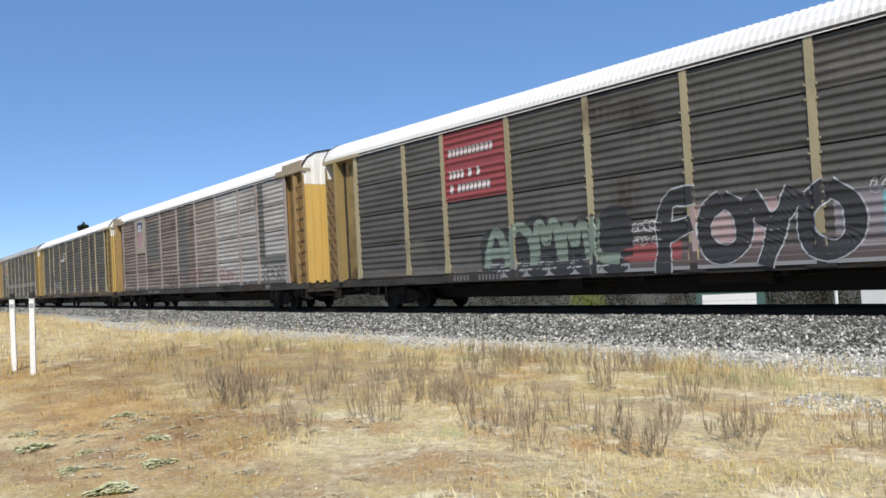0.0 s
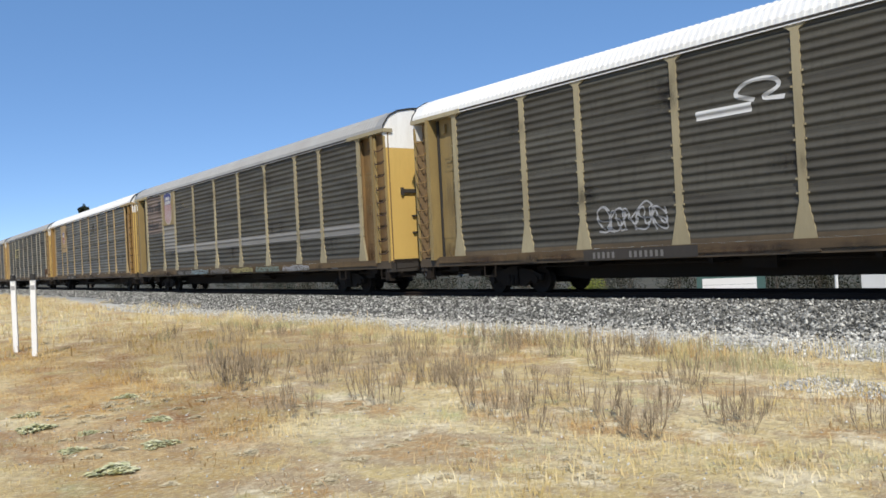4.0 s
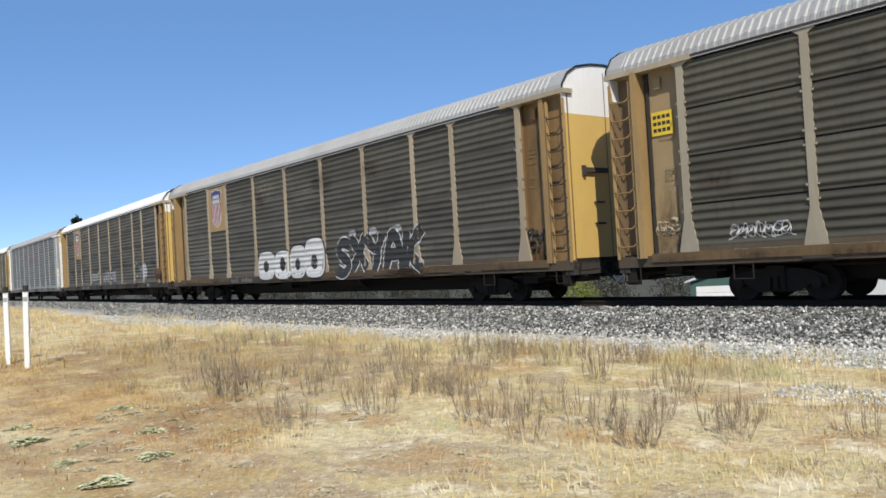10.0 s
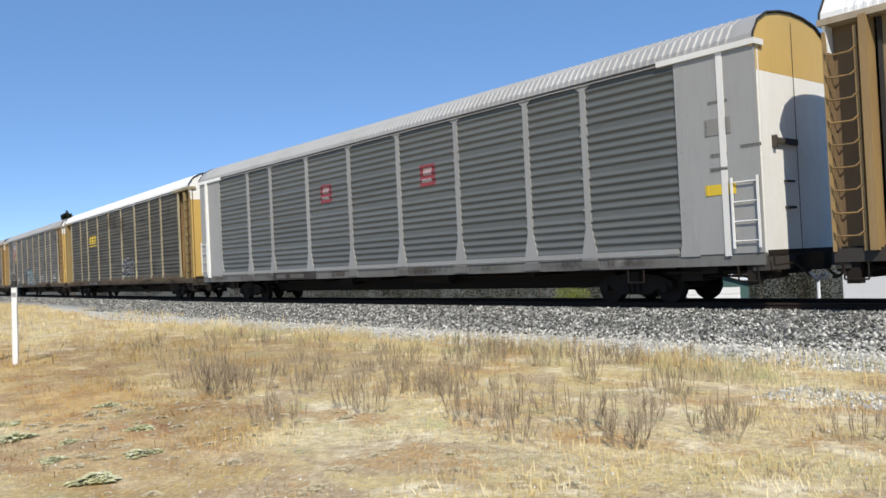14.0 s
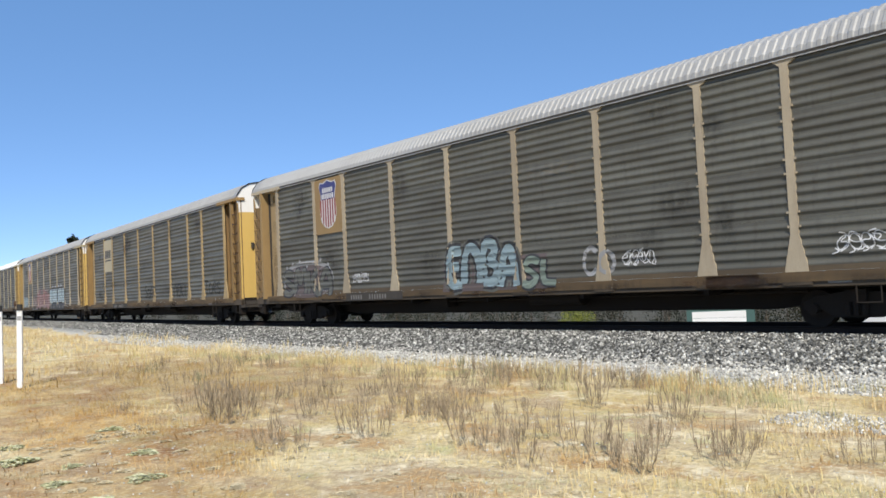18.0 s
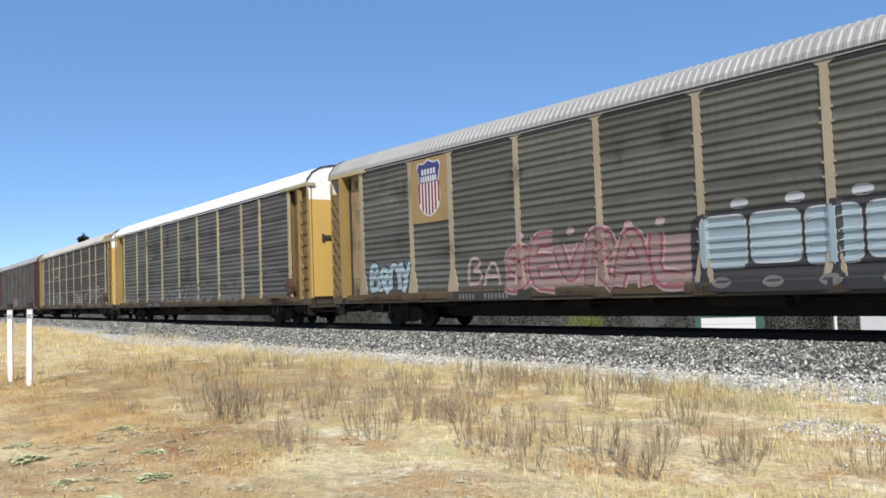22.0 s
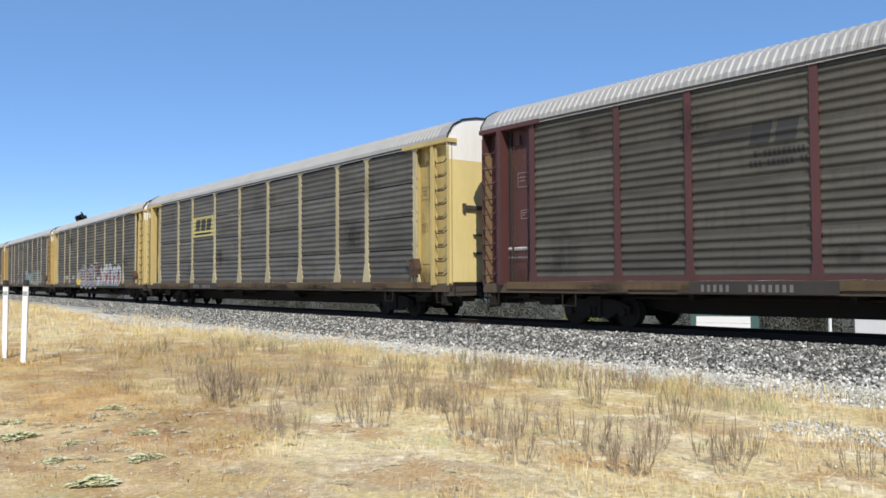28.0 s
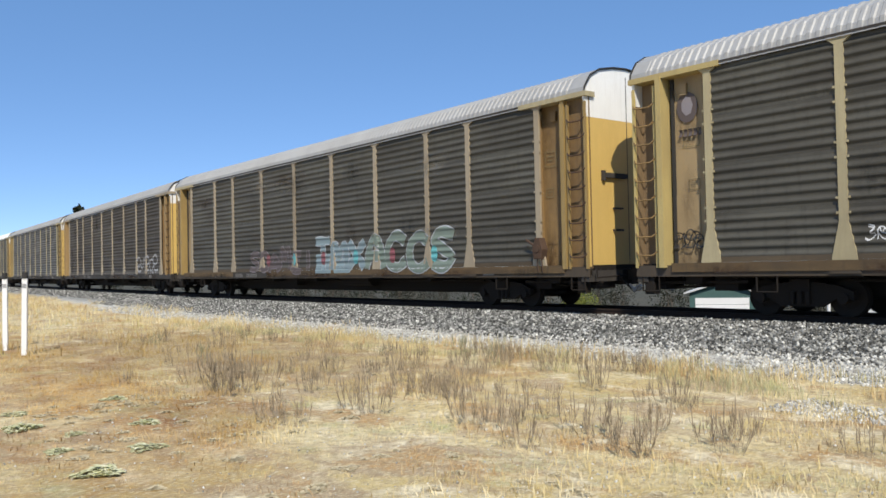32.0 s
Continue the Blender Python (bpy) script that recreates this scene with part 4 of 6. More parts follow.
patch(c, 13.3, 14.9, 1.15, 1.6, "red", 0.005)
patch(c, 13.5, 21.5, 1.0, 1.5, "dusk", 0.0042)
patch(c, 15.2, 17.2, 1.3, 2.3, "rosy", 0.0045)
patch(c, 18.3, 21.5, 1.2, 2.3, "lilac", 0.0045)
patch(c, 19.2, 22.5, 1.3, 2.2, "teal", 0.005)
for k in range(6):
    bubble(c, 8.25 + 0.86 * k, 9.3 + 0.86 * k, 0.9, 2.25 + 0.14 * (k % 3), "black", 0.0045 + 0.0003 * k, 3.0)
graffiti(c, 8.5, 13.3, 1.1, 2.4, 3, "moss", "", "", 0.2, lean=0.04, text="ANMML")
graffiti(c, 8.5, 13.3, 1.2, 2.42, 3, "green", "", "", 0.05, lean=0.04, text="ANMML")
graffiti(c, 14.3, 18.8, 0.86, 2.7, 9, "black", "silver", "", 0.2, lean=0.04, text="FOYO", rim=1.19)
scrawl(c, 19.0, 20.6, 2.1, 2.5, 6, "silver")
scrawl(c, 13.6, 14.4, 1.8, 2.1, 4)
scrawl(c, 13.6, 14.4, 1.5, 1.75, 5)

c = autorack(0, "faded pinkish-grey autorack car with a shield emblem plate", "white", "pink", "tan", posts="rose", flare=False, sill=SILLDARK, ribs=True, ends="tan")
for o in c.children:
    if o.name.startswith("side_panel") and o.location.x > 15.0 - ORG:
        o.material_slots[0].material = PANEL["bare" if o.location.x > 18.0 - ORG else "mid"]
shield_plate(c, "cream")
patch(c, 6.95, 9.0, 2.66, 4.9, "shade", label="darker unfaded rectangle")
patch(c, 12.6, 13.9, 1.3, 5.1, "shade", label="darker unfaded strip")
graffiti(c, 10.0, 12.1, 1.2, 1.9, 11, "dusk", "", "", 0.12)
scrawl(c, 12.7, 13.7, 1.35, 1.85, 12, "rosy")
patch(c, 22.95, 23.5, 2.15, 5.2, "shade", 0.004, label="darker unfaded strip")
patch(c, 22.95, 25.45, 1.85, 2.2, "shade", 0.005, label="darker unfaded band")
for k, (a, b, ink) in enumerate(((21.0, 22.6, "grey"), (23.0, 25.3, "pale"), (23.2, 25.2, "shade"), (18.3, 20.5, "rosy"))):
    graffiti(c, a, b, 1.15, 1.9, 13 + k, "", ink, "", 0.07)
for k in range(4):
    x = 12.5 + 1.9 * k
    graffiti(c, x, x + 1.6, 1.3, 2.0, 17 + k, ("dusk", "red")[k % 2], "", "", 0.06, 3)

c = autorack(1, "brown-grey autorack car with yellow posts and a small white emblem", "white", "brown", "olive", seam=False, clean=True)
graffiti(c, 11.0, 12.0, 3.85, 4.5, 20, "", "white", "", 0.1, 1)
patch(c, 10.1, 11.4, 3.75, 3.95, "white", 0.006)
scrawl(c, 7.2, 9.2, 1.4, 2.2, 21, "grey")

c = autorack(2, "brown-grey autorack car with painted words and a shield emblem", "grey", "brown", "olive", seam=False)
shield_plate(c, "olive", 3.55)
for o in c.children:
    if o.name.startswith("side_panel") and o.location.x < 4.0 - ORG and o.location.z > 2.5:
        o.material_slots[0].material = PANEL["pink"]
words("We will", c, 2.2, 4.42, 0.72, "black")
words("deliver", c, 2.2, 3.45, 0.72, "black")
patch(c, 4.9, 6.66, 2.15, 3.5, "pale", 0.004, label="paler repainted panels")
for a, b in zip(POSTS[2:-1], POSTS[3:]):
    patch(c, a + 0.1, b - 0.1, 2.06, 2.42, "pale", 0.004, label="pale horizontal stripe")
for k in range(5):
    graffiti(c, 9.0 + 2.6 * k, 11.3 + 2.6 * k, 0.86, 1.1, 30 + k, ("frost", "chalk", "faded", "moss", "grey")[k], "", "", 0.2)

c = autorack(3, "grey autorack car with deep yellow trim and a shield plate", "white", "grey", "orange")
shield_plate(c, "tan", 3.05, 1, 0.74, 0.95)
slogan = words("BUILDING AMERICA", c, 4.98, 3.3, 0.175, "dim")
slogan.location.y = SIDE - 0.053

c = autorack(4, "dark brown-grey autorack car with pale posts and a yellow sign", "grey", "soot", "tan", posts="cream", brake=True)
patch(c, POSTS[2] + 0.1, POSTS[3] - 0.1, 3.3, 4.25, "faded", 0.004, label="faded yellow sign panel")
blocks(c, 7.15, 9.2, 3.58, 4.12, "dim")
patch(c, 7.2, 9.1, 3.4, 3.48, "dim", 0.008)
scrawl(c, 3.0, 4.3, 1.3, 1.7, 42)
bm = bmesh.new()
box(bm, 1.05 - ORG, 1.62 - ORG, SIDE + 0.17, SIDE + 0.176, 3.78, 4.32)
sign = part("placard", bm, INK["yellow"], c, "yellow placard with dark lines")
for k in range(3):
    bm = bmesh.new()
    for j in range(4):
        box(bm, 1.1 + 0.12 * j - ORG, 1.19 + 0.12 * j - ORG, SIDE + 0.166, SIDE + 0.17, 3.86 + 0.15 * k, 3.94 + 0.15 * k)
    part("stencil_line", bm, INK["dim"], sign)
scrawl(c, 1.05, 1.7, 1.5, 1.95, 44, "cream", 0.17)

c = autorack(5, "brown-grey autorack car with white and black bubble graffiti", "grey", "brown", "tan", seam=False, ends="tan")
shield_plate(c, "tan")
for k, (x, w, z) in enumerate(((9.75, 1.5, 2.08), (11.2, 1.5, 2.05), (12.55, 1.25, 2.2), (13.7, 1.55, 2.4))):
    bubble(c, x - 0.07, x + w + 0.07, 0.92, z + 0.07, "black", 0.006 + 0.0012 * k, 3.2)
    bubble(c, x, x + w, 0.95, z, "white", 0.0115 + 0.0012 * k, 3.2)
    bubble(c, x + 0.3 * w, x + 0.62 * w, 1.25, 1.72 + 0.1 * (k % 2), "dim", 0.018, 2.0)
patch(c, 9.8, 15.2, 1.115, 1.14, "black", 0.019)
graffiti(c, 16.0, 21.2, 0.95, 2.35, 57, "dim", "white", "", 0.26, text="SXYAK", rim=1.22)
for k, x in enumerate((16.9, 18.2, 19.6)):
    bubble(c, x, x + 0.45, 2.3, 2.52, "silver", 0.006)
graffiti(c, HALF * 2 - 1.7, HALF * 2 - 1.1, 1.35, 2.0, 55, "", "black", "", 0.1, text="BY", inset=0.17)

c = autorack(6, "brown autorack car with tan posts and a white sprayed block", "white", "brown", "tan", flare=False, sill=SILLDARK, brake=True)
shield_plate(c, "tan", 3.1)
scrawl(c, 9.9, 12.2, 1.35, 2.0, 61, "silver")
graffiti(c, 10.0, 12.2, 1.3, 2.0, 62, "", "green", "", 0.1, text="CXIT")
patch(c, 13.2, 16.5, 1.3, 1.95, "grey", 0.004, label="pale grey sprayed block")
patch(c, 13.0, 13.4, 1.3, 1.8, "lilac", 0.005)
graffiti(c, 13.2, 16.4, 1.2, 2.1, 63, "", "dim", "", 0.09, text="MOTEN")
graffiti(c, 21.0, 23.5, 1.35, 2.3, 68, "", "silver", "", 0.09, text="CYO", rim=0.6)
bubble(c, 22.6, 23.5, 1.35, 2.1, "silver", 0.006)

c = autorack(7, "clean silver-grey autorack car with white posts and red emblems", "grey", "silver", "white", seam=False, sill=SILLGREY, cap="orange", enclosed=True, posts="silverpaint")
for x in (10.85, 16.65):
    patch(c, x - 0.36, x + 0.36, 3.5, 4.15, "scarlet", 0.005, "emblem", "small red square emblem")
    bars(c, x - 0.26, x + 0.2, 3.62, 0.1, "white", 71, 0.01)
    patch(c, x - 0.2, x + 0.2, 3.82, 4.05, "rosy", 0.009)
for x, z, w in ((26.2, 4.2, 0.5), (26.2, 3.1, 0.4), (26.9, 3.2, 0.5), (26.2, 2.8, 0.4)):
    bars(c, x, x + w, z, 0.07, "shade", 72, 0.055)
plate(c, 26.1, 26.7, 3.55, 3.9, INK["pale"], out=0.012)
plate(c, 26.05, 26.75, 2.3, 2.52, INK["yellow"], "yellow warning placard", 0.012)

c = autorack(8, "brown-grey autorack car with olive posts and yellow block marks", "white", "brown", "olive", flare=False, seam=False)
blocks(c, 7.2, 9.15, 3.5, 4.12, "black")
blocks(c, 7.25, 9.1, 3.55, 4.07, "yellow", 3, 0.011)
patch(c, 7.2, 9.0, 3.38, 3.46, "yellow", 0.006)
graffiti(c, 15.2, 17.5, 1.3, 2.3, 81, "dim", "silver", "", 0.2, text="SEK")

c = autorack(9, "grey-brown autorack car with pale blue graffiti and a shield plate", "grey", "grey", "tan", seam=False)
shield_plate(c, "tan")
bubble(c, 2.3, 5.9, 1.0, 2.35, "grey", 0.004, 2.4)
bubble(c, 2.4, 5.8, 1.0, 2.2, "dusk", 0.006, 2.4)
graffiti(c, 2.3, 5.9, 1.0, 2.15, 91, "shade", "black", "", 0.22, text="SMKA")
for k in range(7):
    bubble(c, 2.5 + 0.5 * k, 2.62 + 0.5 * k, 2.1 + 0.1 * (k % 3), 2.25 + 0.1 * (k % 3), "grey", 0.009)
patch(c, 12.0, 16.2, 1.0, 1.9, "dusk", 0.003)
graffiti(c, 12.2, 15.2, 1.05, 2.3, 92, "frost", "black", "shade", 0.26, lean=0.05, text="ENBA")
graffiti(c, 15.3, 16.6, 1.0, 1.95, 96, "moss", "black", "", 0.22, text="SL")
graffiti(c, 17.4, 18.4, 1.2, 2.0, 97, "", "grey", "", 0.1, text="CO")
for k, x in enumerate((7.2, 18.6, 23.6)):
    scrawl(c, x, x + 0.9, 1.4, 1.85, 93 + k)

c = autorack(10, "grey autorack car with orange trim and a cream sign plate", "grey", "grey", "orange", posts="orange", ends="deep", seam=False)
plate(c, POSTS[1] + 0.1, POSTS[2] - 0.1, 3.15, 5.15, INK["cream"], "cream sign plate")
for k in range(3):
    x = 5.15 + 0.45 * k
    flat("lettering_bar", c, [(x, 4.0), (x + 0.33, 4.0), (x + 0.36, 4.5), (x + 0.03, 4.5)], 0.056, "black")
flat("lettering_bar", c, [(5.1, 3.82), (6.5, 3.82), (6.5, 3.9), (5.1, 3.9)], 0.056, "dim")
for k, x in enumerate((13.5, 18.5, 23.0)):
    graffiti(c, x, x + 2.0, 1.25, 2.0, 101 + k, "", "dim", "", 0.08, text=("SOAR", "NEKT", "TORS")[k])

c = autorack(11, "grey-brown autorack car with pink and pale blue graffiti", "grey", "grey", "tan", ends="yellow", seam=False)
shield_plate(c, "tan")
graffiti(c, 2.4, 4.7, 1.1, 2.15, 111, "ice", "black", "", 0.24, lean=0.05, text="BRNY")
graffiti(c, 7.4, 8.9, 1.2, 2.1, 112, "rosy", "", "", 0.12, text="BA")
patch(c, 9.0, 15.0, 1.15, 2.2, "blush", 0.004, label="thin pink sprayed ground")
graffiti(c, 9.0, 14.8, 1.0, 2.4, 113, "blush", "crimson", "rosy", 0.2, lean=0.04, text="SEVRAL")
for k in range(6):
    bubble(c, 9.5 + 0.9 * k, 9.75 + 0.9 * k, 2.42, 2.64, "rosy", 0.006)
bubble(c, 14.9, 21.0, 0.9, 2.62, "black", 0.008, 9.0)
for k in range(5):
    x = 15.15 + 1.16 * k
    bubble(c, x, x + 1.1, 1.38 + 0.08 * (k % 2), 2.52, "silver", 0.012, 7.0)
    bubble(c, x + 0.04, x + 1.06, 1.42 + 0.08 * (k % 2), 2.48, "ice", 0.015, 7.0)
    bubble(c, x + 0.25, x + 0.7, 0.98, 1.22, "chalk", 0.012, 2.0)
for x in (15.9, 17.1, 18.4, 19.3):
    bubble(c, x, x + 0.4, 2.62, 2.84, "silver", 0.006)

c = autorack(12, "dark grey autorack car with yellow posts and faint graffiti", "white", "dark", "yellow", flare=False, brake=True)
for k in range(6):
    patch(c, 7.0, 8.4 - 0.1 * k, 3.95 + 0.06 * k, 3.97 + 0.06 * k, "dim", 0.005)
blocks(c, 8.1, 9.2, 3.75, 4.25, "dim", 2)
bars(c, 7.8, 9.3, 3.45, 0.2, "dim", 121, 0.006)
for k, (a, b, ink) in enumerate(((10.4, 13.4, "dim"), (10.5, 13.3, "grey"), (13.4, 17.2, "pale"), (13.6, 17.0, "dim"), (2.3, 4.5, "pale"), (4.8, 6.6, "dim"), (18.3, 20.5, "pale"))):
    graffiti(c, a, b, 1.0, 2.0, 122 + k, "shade" if ink == "pale" else "", "chalk" if ink == "pale" else ink, "", 0.2 if ink == "pale" else 0.05, 0, 0.3, rim=1.2)

c = autorack(13, "rust-brown autorack car with pale strips and white outline graffiti", "pinkgrey", "rust", "olive", posts="cream", flare=False, light_bars=True, ribs=True, brake=True)
flat("emblem", c, [(6.95, 3.42), (9.3, 3.42), (9.3, 3.46), (6.95, 3.46)], 0.04, "cream")
patch(c, 6.9, 9.4, 3.4, 4.35, "khaki", 0.005, label="faded khaki sign panel")
blocks(c, 7.2, 9.1, 3.6, 4.15, "black", 2, 0.012)
for k, (a, b, z0, z1, txt, ink) in enumerate(((6.9, 9.0, 1.2, 2.1, "STK", "silver"), (9.0, 10.8, 1.25, 1.9, "RSOS", "grey"), (15.2, 17.7, 1.1, 2.1, "NVXA", "grey"), (15.4, 17.6, 1.2, 1.9, "TOME", "silver"), (18.9, 20.0, 1.4, 1.95, "SASE", "grey"), (21.1, 22.6, 1.25, 2.3, "RK", "silver"), (22.8, 24.0, 1.4, 2.5, "B", "silver"), (24.1, 25.6, 1.5, 1.95, "TNOAY", "silver"), (3.0, 6.2, 1.35, 1.7, "SPACEONE", "grey"))):
    graffiti(c, a, b, z0, z1, 131 + k, "", ink, "", 0.04 if b - a < 1.7 and z1 > 2 else 0.055, text=txt)

scrawl(c, HALF * 2 - 1.75, HALF * 2 - 1.05, 1.35, 1.9, 138, "silver", 0.17)

c = autorack(14, "grey-brown autorack car with dark maroon posts and ends", "grey", "brown", "maroon", flare=False, seam=False, cap="maroon")
for k in range(7):
    patch(c, 7.0 + 0.1 * k, 8.6, 4.0 + 0.05 * k, 4.018 + 0.05 * k, "dim", 0.006)
blocks(c, 8.2, 9.3, 3.88, 4.33, "dim", 2)
bars(c, 8.2, 9.4, 3.62, 0.14, "dim", 141, 0.006)
bars(c, 8.2, 9.4, 3.42, 0.14, "dim", 142, 0.006)
graffiti(c, 12.3, 15.2, 1.2, 2.05, 143, "blush", "rosy", "", 0.2, text="EBAM")
bars(c, 0.9, 1.6, 1.95, 0.1, "white", 144, -0.17)
bars(c, 0.9, 1.6, 1.75, 0.04, "white", 145, -0.17)

c = autorack(15, "pale grey autorack car with pale yellow posts and sign", "grey", "light", "pale", posts="butter", brake=True)
patch(c, POSTS[2] + 0.1, POSTS[3] - 0.1, 3.35, 4.3, "straw", 0.004, label="pale yellow sign panel")
blocks(c, 7.15, 9.2, 3.62, 4.18, "black")
patch(c, 7.1, 9.1, 3.43, 3.52, "black", 0.008)

c = autorack(16, "brown-grey autorack car with red, white and teal graffiti", "grey", "brown", "tan", posts="yellow", ends="pale", seam=False, brake=True)
patch(c, 9.4, 11.0, 1.0, 1.45, "yellow", 0.004)
patch(c, 11.0, 16.8, 0.95, 1.6, "silver", 0.004)
graffiti(c, 10.9, 16.1, 0.92, 2.25, 164, "lilac", "black", "silver", 0.3, lean=0.05, text="JOBE")
graffiti(c, 10.95, 16.05, 1.0, 2.2, 164, "silver", "", "", 0.05, lean=0.05, text="JOBE")
for x, z in ((12.75, 1.45), (15.4, 2.0)):
    bubble(c, x, x + 0.3, z, z + 0.4, "crimson", 0.03)
patch(c, 16.5, 17.2, 1.1, 2.1, "red", 0.004)
patch(c, 16.9, 21.6, 1.2, 2.2, "crimson", 0.004)
patch(c, 16.9, 21.6, 0.95, 1.2, "frost", 0.005)
graffiti(c, 17.0, 22.3, 0.95, 2.4, 166, "silver", "black", "", 0.3, lean=0.04, text="YRDRO")
for k, x in enumerate((18.4, 19.45, 20.5, 21.6)):
    bubble(c, x, x + 0.42, 1.1, 1.7, "red" if k % 2 else "scarlet", 0.03)
    bubble(c, x + 0.1, x + 0.32, 0.95, 1.05, "frost", 0.03)
for k, x in enumerate((5.2, 7.6, 9.8)):
    scrawl(c, x, x + 1.1, 1.4, 1.8 + 0.4 * (k == 2), 163 + k)
flat("emblem", c, [(1.36 + 0.27 * math.cos(a * math.tau / 14), 4.55 + 0.34 * math.sin(a * math.tau / 14)) for a in range(14)], -0.17, "dusk", "dark faded round emblem")
flat("emblem", c, [(1.36 + 0.15 * math.cos(a * math.tau / 7), 4.58 + 0.22 * math.sin(a * math.tau / 7)) for a in range(7)], -0.164, "lilac", "pale figure in the emblem")
bars(c, 1.05, 1.7, 3.9, 0.16, "dusk", 167, -0.17)
scrawl(c, 1.0, 1.75, 1.35, 1.9, 168, "dim", 0.17)

c = autorack(17, "brown-grey autorack car with white and teal outlined graffiti", "grey", "brown", "tan", ends="yellow", seam=False, brake=True)
graffiti(c, 8.4, 13.9, 1.0, 2.0, 171, "dusk", "lilac", "", 0.2, lean=0.05, text="SCAMEI", rim=1.25)
patch(c, 14.0, 16.4, 1.0, 1.7, "frost", 0.004)
graffiti(c, 14.0, 17.4, 1.0, 2.25, 175, "frost", "silver", "", 0.22, lean=0.05, text="TMX", rim=1.25)
graffiti(c, 17.4, 22.2, 1.0, 2.25, 172, "moss", "silver", "", 0.24, lean=0.05, text="ACCS", rim=1.25)
for k in range(6):
    bubble(c, 10.0 + 2.2 * k, 10.3 + 2.2 * k, 1.3, 1.8, ("crimson", "teal")[k % 2], 0.024)

TAIL = (
    ("rust-brown autorack car with faint white graffiti", "grey", "rust", "tan", True), ("dark grey-green autorack car with dim posts", "grey", "dark", "olive", False),
    ("brown-grey autorack car with a white roof", "white", "brown", "olive", False), ("grey autorack car with tan posts", "grey", "grey", "tan", False),
    ("dark grey autorack car with yellow posts", "grey", "dark", "yellow", True), ("brown autorack car with yellow posts", "white", "brown", "yellow", False),
)
for k, (label, roof, panel, trim, tagging) in enumerate(TAIL):
    c = autorack(18 + k, label, roof, panel, trim, seam=False, sill=SILLDARK)
    if tagging:
        graffiti(c, 21.0, 25.0, 1.1, 2.2, 180 + k, "", "grey", "", 0.08)

# ---- ground, one sheet to the horizon: grass, gravel apron, ballast bed, low land beyond ----
PROFILE_Y = (-900, -60, -17, -5.3, -4.0, -2.2, -1.6, 1.6, 2.2, 4.0, 5.5, 12, 30, 60, 900)
PROFILE_Z = (2.0, 0.2, 0.0, 0.02, 0.2, 0.45, 0.48, 0.48, 0.45, 0.2, -0.1, -1.3, -2.8, -3.2, -3.6)


def ground_z(x, y):
    y = y - bend(x)
    z = float(np.interp(y, PROFILE_Y, PROFILE_Z))
    if y < -5.0:
        k = min(1.0, (-5.0 - y) / 2.0)
        z += k * (0.05 * noise.noise(Vector((x * 0.35, y * 0.5, 0))) + 0.02 * noise.noise(Vector((x * 1.7, y * 1.7, 5))))
    return z


def field(nt, geo, scale, detail=6.0, off=0.0, stretch=(1, 1, 1)):
    """Noise over the land, in world space."""
    mp = node(nt, "ShaderNodeMapping", Scale=stretch, Location=(off, off * 0.7, 0))
    n = node(nt, "ShaderNodeTexNoise", Scale=scale, Detail=detail, Roughness=0.65)
    nt.links.new(geo.outputs["Position"], mp.inputs[0])
    nt.links.new(mp.outputs[0], n.inputs["Vector"])
    return n.outputs["Fac"]


def dry_land(nt, geo):
    """Patches of golden, bleached, reddish, grey-brown and greenish dry growth."""
    c = mix(nt, ramp(nt, field(nt, geo, 0.45), 0.44, 0.56), (0.55, 0.42, 0.175), (0.69, 0.575, 0.325))
    c = mix(nt, ramp(nt, field(nt, geo, 0.5, 5, 17, (1, 1.6, 1)), 0.50, 0.58), c, (0.45, 0.34, 0.205))
    c = mix(nt, ramp(nt, field(nt, geo, 0.55, 5, 63, (1, 1.5, 1)), 0.53, 0.61), c, (0.46, 0.285, 0.115))
    c = mix(nt, ramp(nt, field(nt, geo, 0.9, 5, 29), 0.56, 0.66), c, (0.49, 0.47, 0.24))
    c = mix(nt, ramp(nt, field(nt, geo, 1.3, 5, 41), 0.54, 0.64), c, (0.78, 0.68, 0.46))
    c = mix(nt, ramp(nt, field(nt, geo, 2.6, 6, 77), 0.57, 0.68), c, (0.38, 0.275, 0.155))
    for x, y, rx, ry, tint in ((-8.6, -14.4, 2.6, 1.5, (0.72, 0.58, 0.43)), (-18.0, -9.6, 8.5, 3.2, (0.62, 0.53, 0.39)), (-20.0, -13.2, 9.0, 2.2, (0.8, 0.66, 0.44)), (-3.9, -14.2, 1.8, 0.9, (0.66, 0.56, 0.42)), (-12.5, -13.6, 3.2, 1.3, (0.86, 0.68, 0.42)), (-10.0, -12.7, 1.8, 0.9, (0.68, 0.56, 0.43))):
        mp = node(nt, "ShaderNodeMapping", Location=(-x / rx, -y / ry, 0), Scale=(1 / rx, 1 / ry, 0))
        nt.links.new(geo.outputs["Position"], mp.inputs[0])
        d = nt.nodes.new("ShaderNodeVectorMath")
        d.operation = "LENGTH"
        nt.links.new(mp.outputs[0], d.inputs[0])
        away = nt.nodes.new("ShaderNodeMath")
        away.operation = "MULTIPLY_ADD"
        away.inputs[1].default_value = 2.2
        nt.links.new(field(nt, geo, 0.9, 5, 12), away.inputs[0])
        nt.links.new(d.outputs["Value"], away.inputs[2])
        c = mix(nt, ramp(nt, away.outputs[0], 2.3, 1.5), c, mix(nt, 1.0, c, tint, "MULTIPLY"))
    return c


